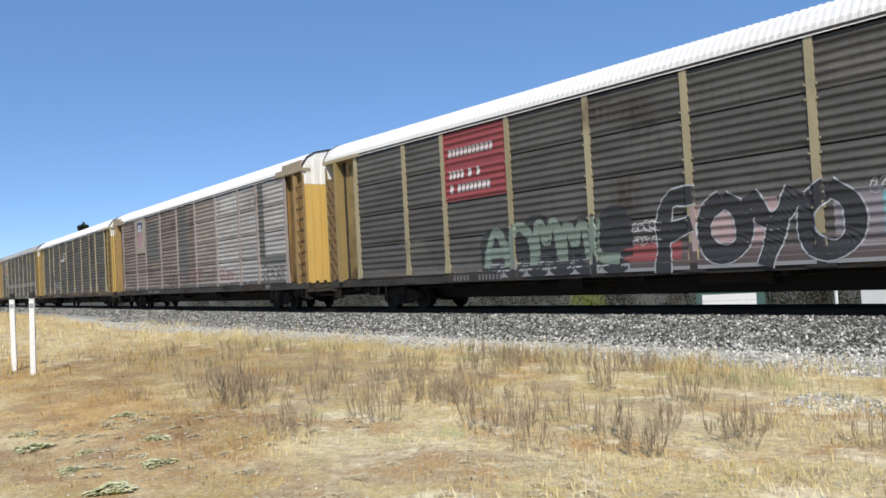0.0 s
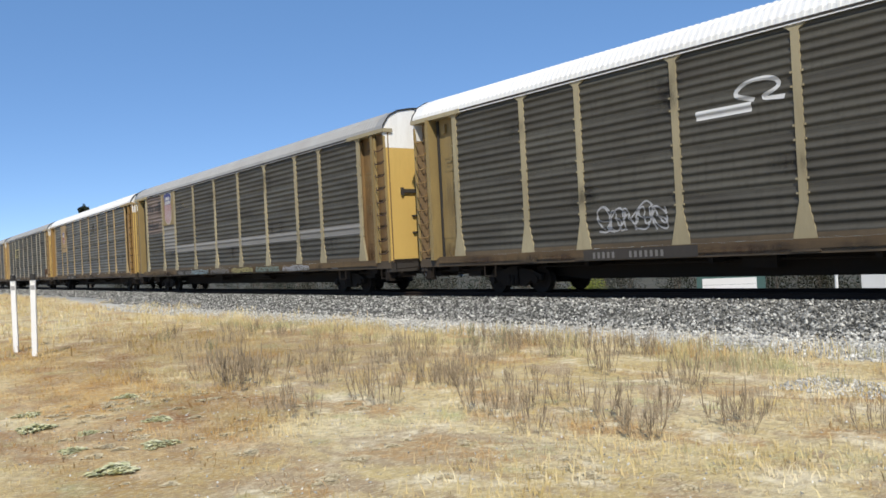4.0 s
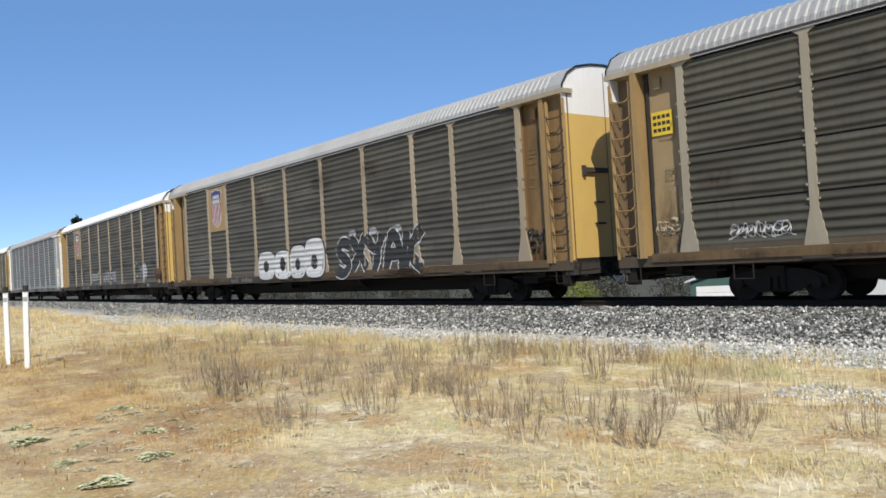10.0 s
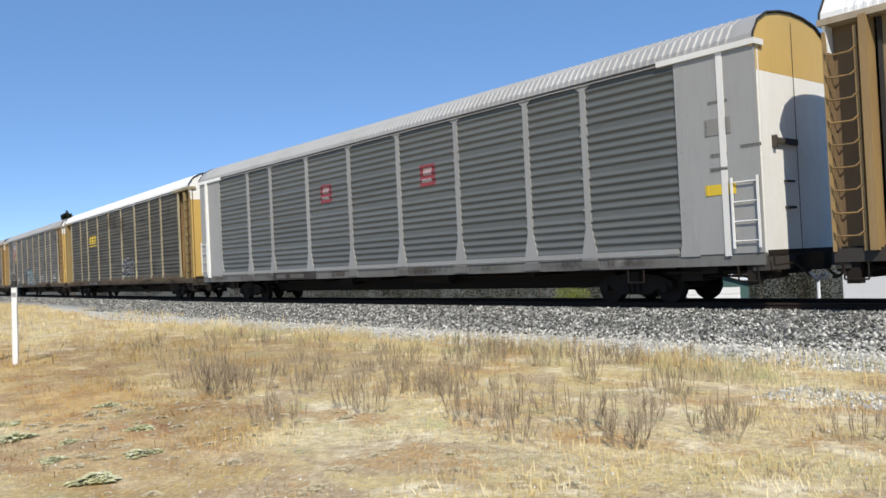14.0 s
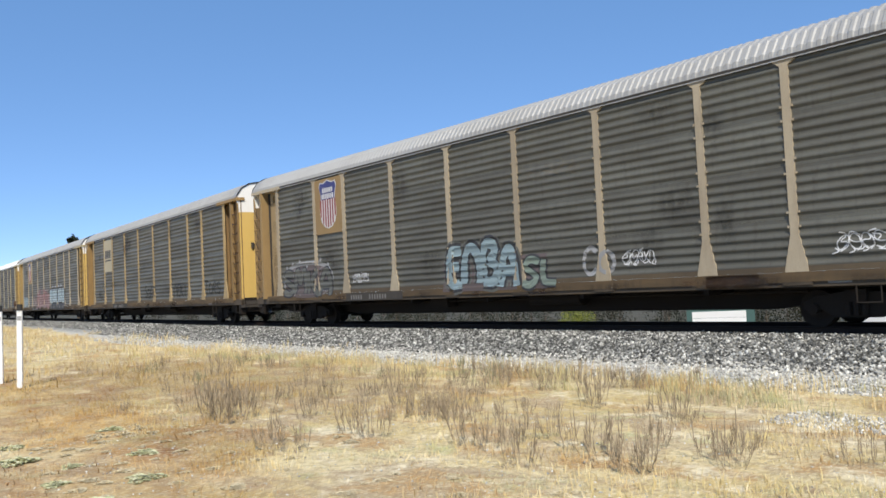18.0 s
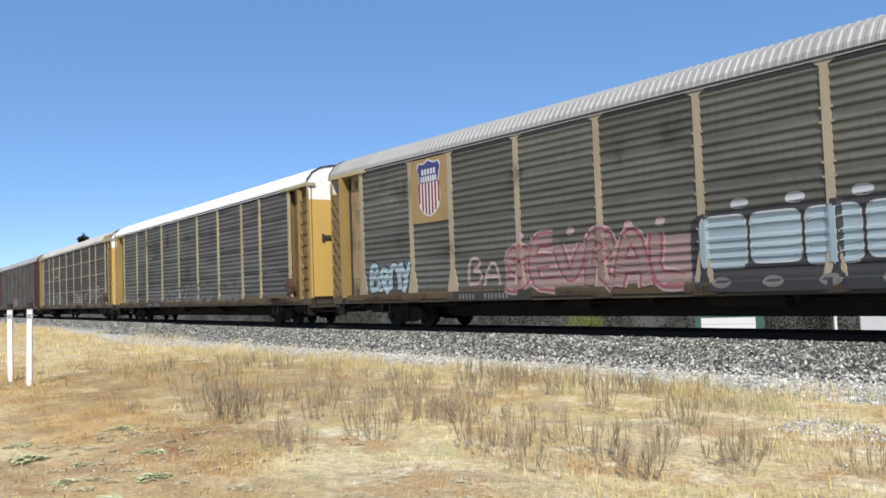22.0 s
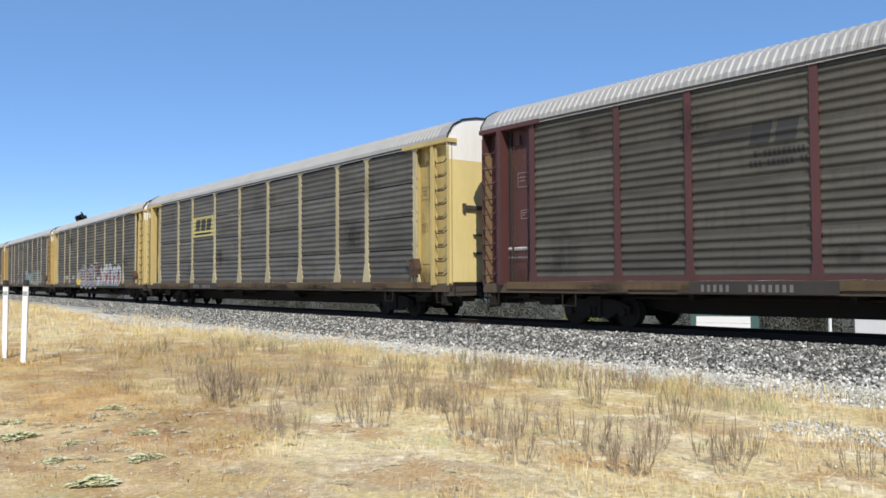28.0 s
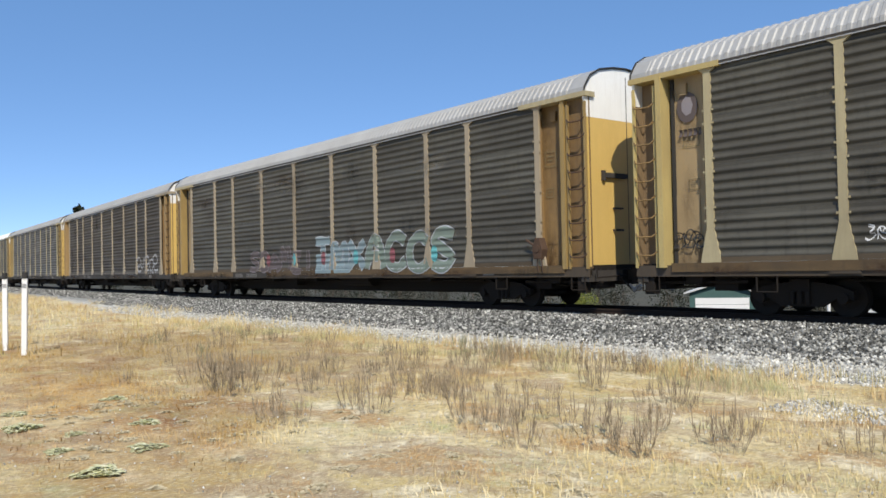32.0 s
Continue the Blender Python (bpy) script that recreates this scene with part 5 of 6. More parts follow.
def straw_ground():
    m, nt, b = shader("dry grass ground", 0.95)
    geo = nt.nodes.new("ShaderNodeNewGeometry")
    c = dry_land(nt, geo)
    c = mix(nt, ramp(nt, field(nt, geo, 9, 5, 5), 0.42, 0.75), c, (0.31, 0.225, 0.125))
    c = mix(nt, ramp(nt, field(nt, geo, 38, 4, 9, (1, 0.35, 1)), 0.5, 0.8), c, (0.78, 0.69, 0.46))
    sep = nt.nodes.new("ShaderNodeSeparateXYZ")
    nt.links.new(geo.outputs["Position"], sep.inputs[0])
    wob = nt.nodes.new("ShaderNodeMath")
    wob.operation = "MULTIPLY_ADD"
    wob.inputs[1].default_value = 1.6
    nt.links.new(field(nt, geo, 1.1, 5, 3), wob.inputs[0])
    past = nt.nodes.new("ShaderNodeMath")
    past.operation = "SMOOTH_MIN"
    past.inputs[1].default_value, past.inputs[2].default_value = -34.0, 10.0
    nt.links.new(sep.outputs[0], past.inputs[0])
    aside = nt.nodes.new("ShaderNodeMath")
    aside.operation = "MULTIPLY_ADD"
    aside.inputs[1].default_value, aside.inputs[2].default_value = 0.068, 0.068 * 34
    nt.links.new(past.outputs[0], aside.inputs[0])
    level = nt.nodes.new("ShaderNodeMath")
    nt.links.new(sep.outputs[1], level.inputs[0])
    nt.links.new(aside.outputs[0], level.inputs[1])
    nt.links.new(level.outputs[0], wob.inputs[2])
    stone = mix(nt, ramp(nt, field(nt, geo, 26, 3, 2), 0.35, 0.7), (0.13, 0.13, 0.12), (0.46, 0.455, 0.42))
    pale = mix(nt, ramp(nt, field(nt, geo, 26, 3, 2), 0.3, 0.6), (0.25, 0.24, 0.21), (0.60, 0.585, 0.53))
    verge = nt.nodes.new("ShaderNodeMath")
    verge.operation = "MULTIPLY_ADD"
    verge.inputs[1].default_value = 0.7
    nt.links.new(aside.outputs[0], verge.inputs[0])
    nt.links.new(wob.outputs[0], verge.inputs[2])
    c = mix(nt, ramp(nt, verge.outputs[0], -4.75, -4.3), c, pale)
    c = mix(nt, ramp(nt, wob.outputs[0], -3.6, -2.9), c, stone)
    far = nt.nodes.new("ShaderNodeMath")
    far.operation = "GREATER_THAN"
    far.inputs[1].default_value = 6.5
    nt.links.new(wob.outputs[0], far.inputs[0])
    c = mix(nt, far.outputs[0], c, mix(nt, ramp(nt, field(nt, geo, 0.3), 0.4, 0.6), (0.085, 0.07, 0.042), (0.04, 0.04, 0.022)))
    nt.links.new(c, b.inputs["Base Color"])
    relief(nt, b, field(nt, geo, 22, 6), 0.7, 0.04)
    return m


def sheet_lines(lo, hi, fine_lo, fine_hi, step):
    mid = list(np.arange(fine_lo, fine_hi, step))
    left = [fine_lo - (fine_lo - lo) * (k / 14) ** 3 for k in range(14, 0, -1)]
    right = [fine_hi + (hi - fine_hi) * (k / 14) ** 3 for k in range(15)]
    return left + mid + right


xs = sheet_lines(-3000, 1500, -34, 10, 0.4)
ys = sorted(set(sheet_lines(-900, 2500, -18, 9, 0.3)) | set(PROFILE_Y))
verts = [(x, y + bend(x), ground_z(x, y + bend(x))) for y in ys for x in xs]
n = len(xs)
faces = [(j * n + i, j * n + i + 1, (j + 1) * n + i + 1, (j + 1) * n + i) for j in range(len(ys) - 1) for i in range(n - 1)]
me = bpy.data.meshes.new("ground")
me.from_pydata(verts, [], faces)
me.polygons.foreach_set("use_smooth", [True] * len(me.polygons))
me.materials.append(None)
tagged(put("ground", me, straw_ground()), "dry straw-coloured ground with gravel beside the track", "ground", kind="structure")


# ---- scattered geometry ----
def island_mix(name, colours, rough=0.9, soft=0.0):
    """A material that differs from piece to piece of one joined mesh."""
    m, nt, b = shader(name, rough)
    geo = nt.nodes.new("ShaderNodeNewGeometry")
    cr = nt.nodes.new("ShaderNodeValToRGB")
    cr.color_ramp.interpolation = "LINEAR"
    while len(cr.color_ramp.elements) < len(colours):
        cr.color_ramp.elements.new(0.5)
    for k, (e, col) in enumerate(zip(cr.color_ramp.elements, colours)):
        e.position, e.color = k / (len(colours) - 1), (*col, 1)
    nt.links.new(geo.outputs["Random Per Island"], cr.inputs[0])
    c = mix(nt, ramp(nt, grain(nt, 6.0, detail=3.0), 0.4, 0.8), cr.outputs[0], tuple(v * 0.6 for v in colours[0]))
    if soft:
        c = mix(nt, soft, c, dry_land(nt, geo))
    nt.links.new(c, b.inputs["Base Color"])
    b.inputs["Specular IOR Level"].default_value = 0.2
    return m


def stuff(name, verts, faces, material, label, category):
    me = bpy.data.meshes.new(name)
    v, f = np.asarray(verts, np.float32).reshape(-1, 3), np.asarray(faces, np.int32)
    k = f.shape[1]
    me.vertices.add(len(v))
    me.vertices.foreach_set("co", v.ravel())
    me.loops.add(f.size)
    me.loops.foreach_set("vertex_index", f.ravel())
    me.polygons.add(len(f))
    me.polygons.foreach_set("loop_start", np.arange(0, f.size, k, dtype=np.int32))
    me.update(calc_edges=True)
    me.materials.append(None)
    return tagged(put(name, me, material), label, category, kind="stuff")


rs = np.random.RandomState(7)
ZG = np.vectorize(ground_z, otypes=[float])
BEND = np.vectorize(bend, otypes=[float])


def stones(n, xr, yr, size, sink=0.3, bias=1.0):
    """Angular stones: squashed, twisted octahedra."""
    x = xr[1] - (xr[1] - xr[0]) * rs.rand(n) ** bias
    y = rs.uniform(*yr, n)
    s = rs.uniform(*size, n)
    base = np.array([(1, 0, 0), (0, 1, 0), (-1, 0, 0), (0, -1, 0), (0, 0, 1), (0, 0, -1)], float)
    v = base[None] * (s[:, None] * rs.uniform(0.6, 1.2, (n, 3)))[:, None, :]
    v += rs.uniform(-0.35, 0.35, (n, 6, 3)) * s[:, None, None]
    a, t = rs.uniform(0, 6.28, n), rs.uniform(-0.8, 0.8, n)
    ca, sa, ct, st = np.cos(a), np.sin(a), np.cos(t), np.sin(t)
    v = np.stack([v[..., 0] * ct[:, None] - v[..., 2] * st[:, None], v[..., 1], v[..., 0] * st[:, None] + v[..., 2] * ct[:, None]], -1)
    v = np.stack([v[..., 0] * ca[:, None] - v[..., 1] * sa[:, None], v[..., 0] * sa[:, None] + v[..., 1] * ca[:, None], v[..., 2]], -1)
    y = y + BEND(x)
    v += np.stack([x, y, ZG(x, y) + s * (0.5 - sink)], -1)[:, None, :]
    f = np.array([(0, 1, 4), (1, 2, 4), (2, 3, 4), (3, 0, 4), (1, 0, 5), (2, 1, 5), (3, 2, 5), (0, 3, 5)])
    return v.reshape(-1, 3), (f[None] + 6 * np.arange(n)[:, None, None]).reshape(-1, 3)


STONE = island_mix("grey ballast stone", ((0.04, 0.04, 0.037), (0.09, 0.09, 0.083), (0.18, 0.178, 0.163), (0.36, 0.355, 0.325), (0.80, 0.785, 0.72)))
PALESTONE = island_mix("dusty pale stone", ((0.24, 0.23, 0.20), (0.46, 0.445, 0.395), (0.64, 0.62, 0.56), (0.82, 0.80, 0.73)))
stuff("ballast", *stones(52000, (-48, 3), (-4.3, -0.9), (0.022, 0.05), bias=1.5), STONE, "grey crushed-stone ballast along the track", "ballast")
stuff("ballast", *stones(16000, (-110, -44), (-3.4, -0.9), (0.035, 0.075), bias=1.4), STONE, "grey crushed-stone ballast far along the track", "ballast")
stuff("gravel", *stones(17000, (-42, 3), (-5.5, -3.9), (0.018, 0.042), bias=1.5), PALESTONE, "pale dusty gravel at the foot of the ballast", "gravel")
stuff("gravel", *stones(4200, (-5.2, 1), (-8.0, -6.8), (0.012, 0.03), bias=0.8), PALESTONE, "loose pale gravel spilt over dry grass", "gravel")


stuff("pebbles", *stones(1200, (-12, -1), (-15.4, -8.6), (0.007, 0.018), bias=1.0), PALESTONE, "small pale pebbles scattered over dry ground", "pebbles")


def blades(n, xr, yr, height, width, bias=1.0, patchy=0.0, lean=0.5, scale=0.5, off=0.0):
    """Grass blades: two leaning triangles each."""
    x = xr[1] - (xr[1] - xr[0]) * rs.rand(n) ** bias
    y = rs.uniform(*yr, n)
    if patchy:
        d = np.array([noise.noise(Vector((a * scale + off, b * scale * 1.4, off))) for a, b in zip(x, y)])
        keep = d > rs.uniform(-0.5, 0.5, n) * (1 - patchy) + patchy * 0.12
        x, y, d = x[keep], y[keep], d[keep]
    n = len(x)
    y = y + BEND(x)
    h = rs.uniform(*height, n)
    w = rs.uniform(*width, n)
    a, l, g = rs.uniform(0, 6.28, n), rs.uniform(0, lean, n), rs.uniform(0, 6.28, n)
    z = ZG(x, y) - 0.01
    dx, dy = np.cos(a) * w, np.sin(a) * w
    tx, ty = np.cos(g) * l * h, np.sin(g) * l * h
    v = np.stack([np.stack([x - dx, y - dy, z], -1), np.stack([x + dx, y + dy, z], -1),
                  np.stack([x + tx * 0.35 + dx * 0.7, y + ty * 0.35 + dy * 0.7, z + h * 0.6], -1), np.stack([x + tx * 0.35 - dx * 0.7, y + ty * 0.35 - dy * 0.7, z + h * 0.6], -1),
                  np.stack([x + tx, y + ty, z + h], -1)], 1)
    f = np.array([(0, 1, 2), (0, 2, 3), (3, 2, 4)])
    return v.reshape(-1, 3), (f[None] + 5 * np.arange(n)[:, None, None]).reshape(-1, 3)


STRAW = island_mix("dry straw blades", ((0.50, 0.38, 0.19), (0.64, 0.52, 0.29), (0.76, 0.66, 0.42), (0.82, 0.74, 0.52)), soft=0.75)
BROWN = island_mix("brown withered blades", ((0.30, 0.2, 0.125), (0.41, 0.29, 0.18), (0.50, 0.38, 0.24)), soft=0.75)
GOLD = island_mix("golden dry grass", ((0.50, 0.40, 0.2), (0.62, 0.52, 0.27), (0.73, 0.63, 0.38)), soft=0.75)
stuff("dry_grass", *blades(50000, (-30, 3), (-16.4, -5.3), (0.015, 0.05), (0.003, 0.006), 1.7, 0.0, 1.4), STRAW, "short trampled straw-coloured grass", "grass")
stuff("dry_grass", *blades(56000, (-32, 2), (-14, -5.2), (0.04, 0.13), (0.003, 0.007), 1.5, 0.75, 0.8, 0.55, 3.0), GOLD, "taller golden dry grass in patches", "grass")
stuff("dry_grass", *blades(36000, (-28, 2), (-16, -6), (0.03, 0.09), (0.003, 0.007), 1.5, 0.8, 1.2, 0.8, 11.0), BROWN, "withered reddish-brown grass patches", "grass")
stuff("dry_grass", *blades(30000, (-100, -18), (-16, -4.0), (0.08, 0.3), (0.008, 0.02), 0.8, 0.3, 0.7, 0.4, 6.0), GOLD, "distant golden dry grass beside the track", "grass")
stuff("dry_grass", *blades(9000, (-30, 0), (-6.4, -4.9), (0.1, 0.32), (0.004, 0.008), 1.3, 0.4, 0.5, 0.9, 8.0), STRAW, "straw tufts along the edge of the gravel", "grass")


GREENISH = island_mix("grey-green grass", ((0.30, 0.30, 0.16), (0.40, 0.40, 0.22), (0.52, 0.50, 0.30)), soft=0.3)
stuff("weedy_grass", *blades(16000, (-26, 1), (-7.2, -5.0), (0.06, 0.24), (0.003, 0.007), 1.3, 0.75, 0.6, 0.7, 21.0), GREENISH, "grey-green weedy grass along the gravel edge", "grass")


# ---- dry weeds: bundles of upright stalks ----
def tube(verts, faces, pts, radii, n=4):
    start = len(verts)
    for (p, r) in zip(pts, radii):
        for k in range(n):
            a = k * math.tau / n
            verts.append((p[0] + r * math.cos(a), p[1] + r * math.sin(a), p[2]))
    for j in range(len(pts) - 1):
        for k in range(n):
            a, b = start + j * n + k, start + j * n + (k + 1) % n
            faces.append((a, b, b + n, a + n))


def stalk_mesh(seed):
    """One curved, shaggy stalk, one metre high before it is scaled."""
    rng = random.Random(seed)
    verts, faces = [], []
    bend = rng.uniform(0.12, 0.4)
    pts, radii = [], []
    for k in range(9):
        t = k / 8
        pts.append((bend * (1 - (1 - t) ** 2) + rng.uniform(-0.012, 0.012), rng.uniform(-0.014, 0.014), t - 0.05 * (k == 0)))
        radii.append((0.007 + (0.011 * rng.uniform(0.5, 1.4) if 0.3 < t < 0.97 else 0)) * (1 - 0.2 * t) * (0.35 if k == 8 else 1))
    tube(verts, faces, pts, radii)
    for _ in range(rng.randrange(2, 6)):
        k = rng.randrange(0, 6)
        p, a, l = pts[k], rng.uniform(0, 6.28), rng.uniform(0.2, 0.42)
        tube(verts, faces, [p, (p[0] + 0.1 * math.cos(a), p[1] + 0.1 * math.sin(a), p[2] + l * 0.5), (p[0] + 0.13 * math.cos(a), p[1] + 0.13 * math.sin(a), p[2] + l)], (0.007, 0.014, 0.005))
    me = bpy.data.meshes.new("stalk")
    me.from_pydata(verts, [], faces)
    me.materials.append(None)
    return me


WEED = island_mix("grey-brown dead stalks", ((0.17, 0.13, 0.085), (0.25, 0.195, 0.125), (0.34, 0.27, 0.18), (0.44, 0.36, 0.25)))
WEEDGREEN = island_mix("grey-green dead stalks", ((0.17, 0.16, 0.09), (0.25, 0.24, 0.14), (0.34, 0.32, 0.2)))
STALKS = [stalk_mesh(k) for k in range(9)]


def dry_weed(seed, count, height, spread):
    rng = random.Random(seed)
    w = tagged(new("dry_weed"), "dead grey-brown weed with upright stalks in dry grass", "weed", "dead weeds beside the track")
    for k in range(count):
        g, out = rng.uniform(0, 6.28), rng.random() ** 0.6
        s = put("stalk", STALKS[rng.randrange(9)], WEED, w, (spread * out * math.cos(g), spread * out * math.sin(g) * 0.8, 0))
        h = height * rng.uniform(0.5, 1.0) * (1 - 0.2 * out)
        s.rotation_euler, s.scale = (0, rng.uniform(-0.1, 0.12), g), (h * (0.3 + 0.6 * out), h * 0.7, h)
    return w


WEEDS = [dry_weed(k, 14 + 2 * (k % 4), 0.52 + 0.05 * (k % 3), 0.2 + 0.04 * (k % 4)) for k in range(8)]
PLACES = (
    (-12.5, -11.9, 0.53), (-11.6, -11.9, 0.63), (-11.1, -11.9, 0.65), (-11.4, -11.4, 0.63), (-11.9, -11.6, 0.58), (-8.6, -12.5, 0.46), (-8.3, -12.4, 0.4), (-10.4, -10.9, 0.45),
    (-8.8, -11.3, 0.53), (-8.3, -11.4, 0.48), (-9.2, -10.3, 0.35), (-8.6, -10.2, 0.45), (-8.5, -9.9, 0.38), (-7.0, -10.9, 0.48), (-6.7, -10.9, 0.5), (-6.6, -10.6, 0.44),
    (-5.8, -11.3, 0.45), (-6.5, -10.2, 0.3), (-5.8, -10.4, 0.42), (-5.1, -10.7, 0.43), (-4.8, -10.8, 0.5), (-5.3, -9.9, 0.41), (-6.0, -8.5, 0.49), (-4.5, -10.0, 0.49),
    (-4.2, -10.2, 0.42), (-4.4, -9.5, 0.3), (-7.6, -8.1, 0.47), (-3.3, -9.5, 0.43), (-8.2, -6.4, 0.4), (-10.8, -7.0, 0.51), (-11.8, -8.4, 0.5), (-13.2, -12.7, 0.3),
)
rng = random.Random(5)
spots = [(x, y, 2.0 * h) for x, y, h in PLACES]
spots += [(rng.uniform(-21, -11), rng.uniform(-11.2, -7.0), rng.uniform(0.5, 0.85)) for _ in range(44)]
spots += [(rng.uniform(-14, -7.5), rng.uniform(-7.4, -5.7), rng.uniform(0.5, 0.85)) for _ in range(26)]
spots += [(rng.uniform(-10, -5.5), rng.uniform(-10.6, -8.4), rng.uniform(0.35, 0.6)) for _ in range(14)]
spots += [(rng.uniform(-11.5, -6.0), rng.uniform(-10.8, -8.0), rng.uniform(0.5, 0.8)) for _ in range(18)]
for k, (x, y, s) in enumerate(spots):
    m = pose(x, y, ground_z(x, y), 0, 0, rng.uniform(0, 360)) @ Matrix.Scale(s * rng.uniform(0.9, 1.1), 4)
    if k < 8:
        w = WEEDS[k]
    else:
        w = copy_thing(WEEDS[k % 8], m)
    w.matrix_world = m
    if 36 <= k < 102 and k % 4 == 0:
        w["label"] = "dry grey-green weed with upright stalks by gravel"
        for o in w.children:
            o.material_slots[0].material = WEEDGREEN


# ---- low leafy plants ----
def leaf_clump(seed, n, radius, height):
    r = np.random.RandomState(seed)
    a, d = r.uniform(0, 6.28, n), np.sqrt(r.rand(n)) * radius
    lump = 1 + 0.3 * np.sin(a * 3 + seed)
    x, y = d * np.cos(a) * lump, d * np.sin(a) * lump
    z = height * (1 - (d / radius) ** 2) * r.uniform(0.3, 1.0, n) * (0.6 + 0.4 * np.sin(9 * x / radius) * np.cos(8 * y / radius)) + 0.004
    s, g, t = r.uniform(0.014, 0.034, n), r.uniform(0, 6.28, n), r.uniform(-0.1, 0.6, n)
    ux, uy = np.cos(g), np.sin(g)
    tip = np.stack([x + ux * s * 1.6, y + uy * s * 1.6, z + s * t], -1)
    v = np.stack([np.stack([x - ux * s, y - uy * s, z], -1), np.stack([x - uy * s * 0.8, y + ux * s * 0.8, z + s * 0.35], -1), tip, np.stack([x + uy * s * 0.8, y - ux * s * 0.8, z + s * 0.35], -1)], 1)
    me = bpy.data.meshes.new("low_plant")
    me.from_pydata(v.reshape(-1, 3).tolist(), [], (np.arange(4)[None] + 4 * np.arange(n)[:, None]).tolist())
    me.materials.append(None)
    return me


SAGE = island_mix("grey-green leaves", ((0.50, 0.50, 0.27), (0.64, 0.63, 0.38), (0.80, 0.76, 0.53)))
PALELEAF = island_mix("bleached leaves", ((0.60, 0.49, 0.30), (0.70, 0.60, 0.39), (0.80, 0.71, 0.49)))
CLUMPS = [leaf_clump(k, 300, 0.15 + 0.025 * k, 0.05 + 0.012 * k) for k in range(4)]
for k, (x, y, s) in enumerate(((-7.6, -14.75, 1.2), (-10.4, -14.8, 1.1), (-9.7, -13.6, 0.8), (-8.3, -14.1, 0.8), (-8.8, -14.8, 0.8), (-11.8, -13.3, 0.9), (-9.7, -14.4, 0.6), (-11.6, -14.6, 0.7))):
    w = put("low_plant", CLUMPS[k % 4], SAGE, None, (x, y, ground_z(x, y)))
    w.rotation_euler, w.scale = (0, 0, k * 1.3), (s,) * 3
    tagged(w, "low grey-green leafy plant hugging dry ground", "plant", "low green plants")
for k in range(110):
    x, y = rng.uniform(-12.0, -3.2), rng.uniform(-14.9, -11.6)
    w = put("withered_plant", CLUMPS[k % 4], PALELEAF, None, (x, y, ground_z(x, y)))
    s = rng.uniform(0.2, 0.55)
    w.rotation_euler, w.scale = (0, 0, k * 2.1), (s, s, s * 0.7)
    tagged(w, "bleached withered plant flat on dry ground", "plant", "withered plants on the ground")

# ---- marker posts ----
POSTWHITE = worn("white marker paint", (0.80, 0.80, 0.79), (0.5, 0.48, 0.44), 0.3, 0.5)
for (x, y), lx, ly in (((-21.94, -12.68), 0.0, 0.9), ((-20.13, -12.66), 1.0, 2.4)):
    p = tagged(new("marker_post"), "slim white marker post with a dark cap in dry grass", "marker post", "white marker posts")
    bm = bmesh.new()
    prism(bm, [(-0.058, -0.12), (0.058, -0.12), (0.058, 1.72), (-0.058, 1.72)], -0.03, 0.03)
    bmesh.ops.bevel(bm, geom=bm.edges[:], offset=0.008, segments=2, affect="EDGES")
    part("post", bm, POSTWHITE, p)
    bm = bmesh.new()
    rod(bm, (0, 0, 1.72), (0, 0, 1.86), 0.06, 10)
    part("cap", bm, BLACK, p, "dark cap")
    bm = bmesh.new()
    box(bm, -0.045, 0.045, -0.036, -0.03, 1.5, 1.6)
    part("sticker", bm, INK["grey"], p, "grey sticker")
    p.matrix_world = pose(x, y, ground_z(x, y), 0, lx, 55)

# ---- track ----
def rail_fill(bm):
    prof = [(-0.07, 0.0), (0.07, 0.0), (0.07, 0.012), (0.012, 0.04), (0.012, 0.125), (0.036, 0.135), (0.036, 0.165), (0.028, 0.17), (-0.028, 0.17), (-0.036, 0.165), (-0.036, 0.135), (-0.012, 0.125), (-0.012, 0.04), (-0.07, 0.012)]
    xs = [150, -24, *range(-26, -46, -2), -120, -700]
    rings = [[bm.verts.new((x, y + bend(x), z)) for y, z in prof] for x in xs]
    bm.faces.new(rings[0])
    bm.faces.new(rings[-1][::-1])
    for a, b in zip(rings, rings[1:]):
        for i in range(len(prof)):
            k = (i + 1) % len(prof)
            bm.faces.new((a[i], a[k], b[k], b[i]))


for y in (-0.753, 0.753):
    tagged(put("rail", shared(("rail",), rail_fill), RAILM, None, (0, y, RAIL_Z - 0.17)), "rusty steel rail on wooden ties", "rail", kind="structure")
TIE = worn("weathered tie wood", (0.11, 0.085, 0.065), (0.06, 0.048, 0.04), 0.6, 0.9)
TIEM = shared(("railroad_tie",), lambda bm: box(bm, -0.11, 0.11, -1.3, 1.3, -0.18, 0.0))
for k in range(150):
    t = put("railroad_tie", TIEM, TIE, None, (4 - 0.5 * k, bend(4 - 0.5 * k) + rng.uniform(-0.03, 0.03), RAIL_Z - 0.172))
    tagged(t, "dark weathered wooden tie bedded in ballast", "railroad tie", "ties under the rails")

# ---- beyond the track: shed, white trailer, pole, shrubs and trees ----
TEAL = worn("dark teal siding", (0.05, 0.11, 0.1), (0.035, 0.07, 0.065), 0.5, 0.6)
WHITEDOOR = worn("white door paint", (0.82, 0.82, 0.81), (0.6, 0.59, 0.56), 0.3, 0.5)
SHEDROOF = worn("pale metal shed roof", (0.66, 0.66, 0.64), (0.45, 0.43, 0.4), 0.4, 0.5)
shed = tagged(new("garage_shed"), "dark teal garage with white roll-up door beyond the track", "shed")
bm = bmesh.new()
prism(bm, [(-2.3, 0.0), (2.5, 0.0), (2.5, 2.35), (0.0, 3.1), (-2.3, 2.4)], 0.0, 5.0)
part("wall", bm, TEAL, shed)
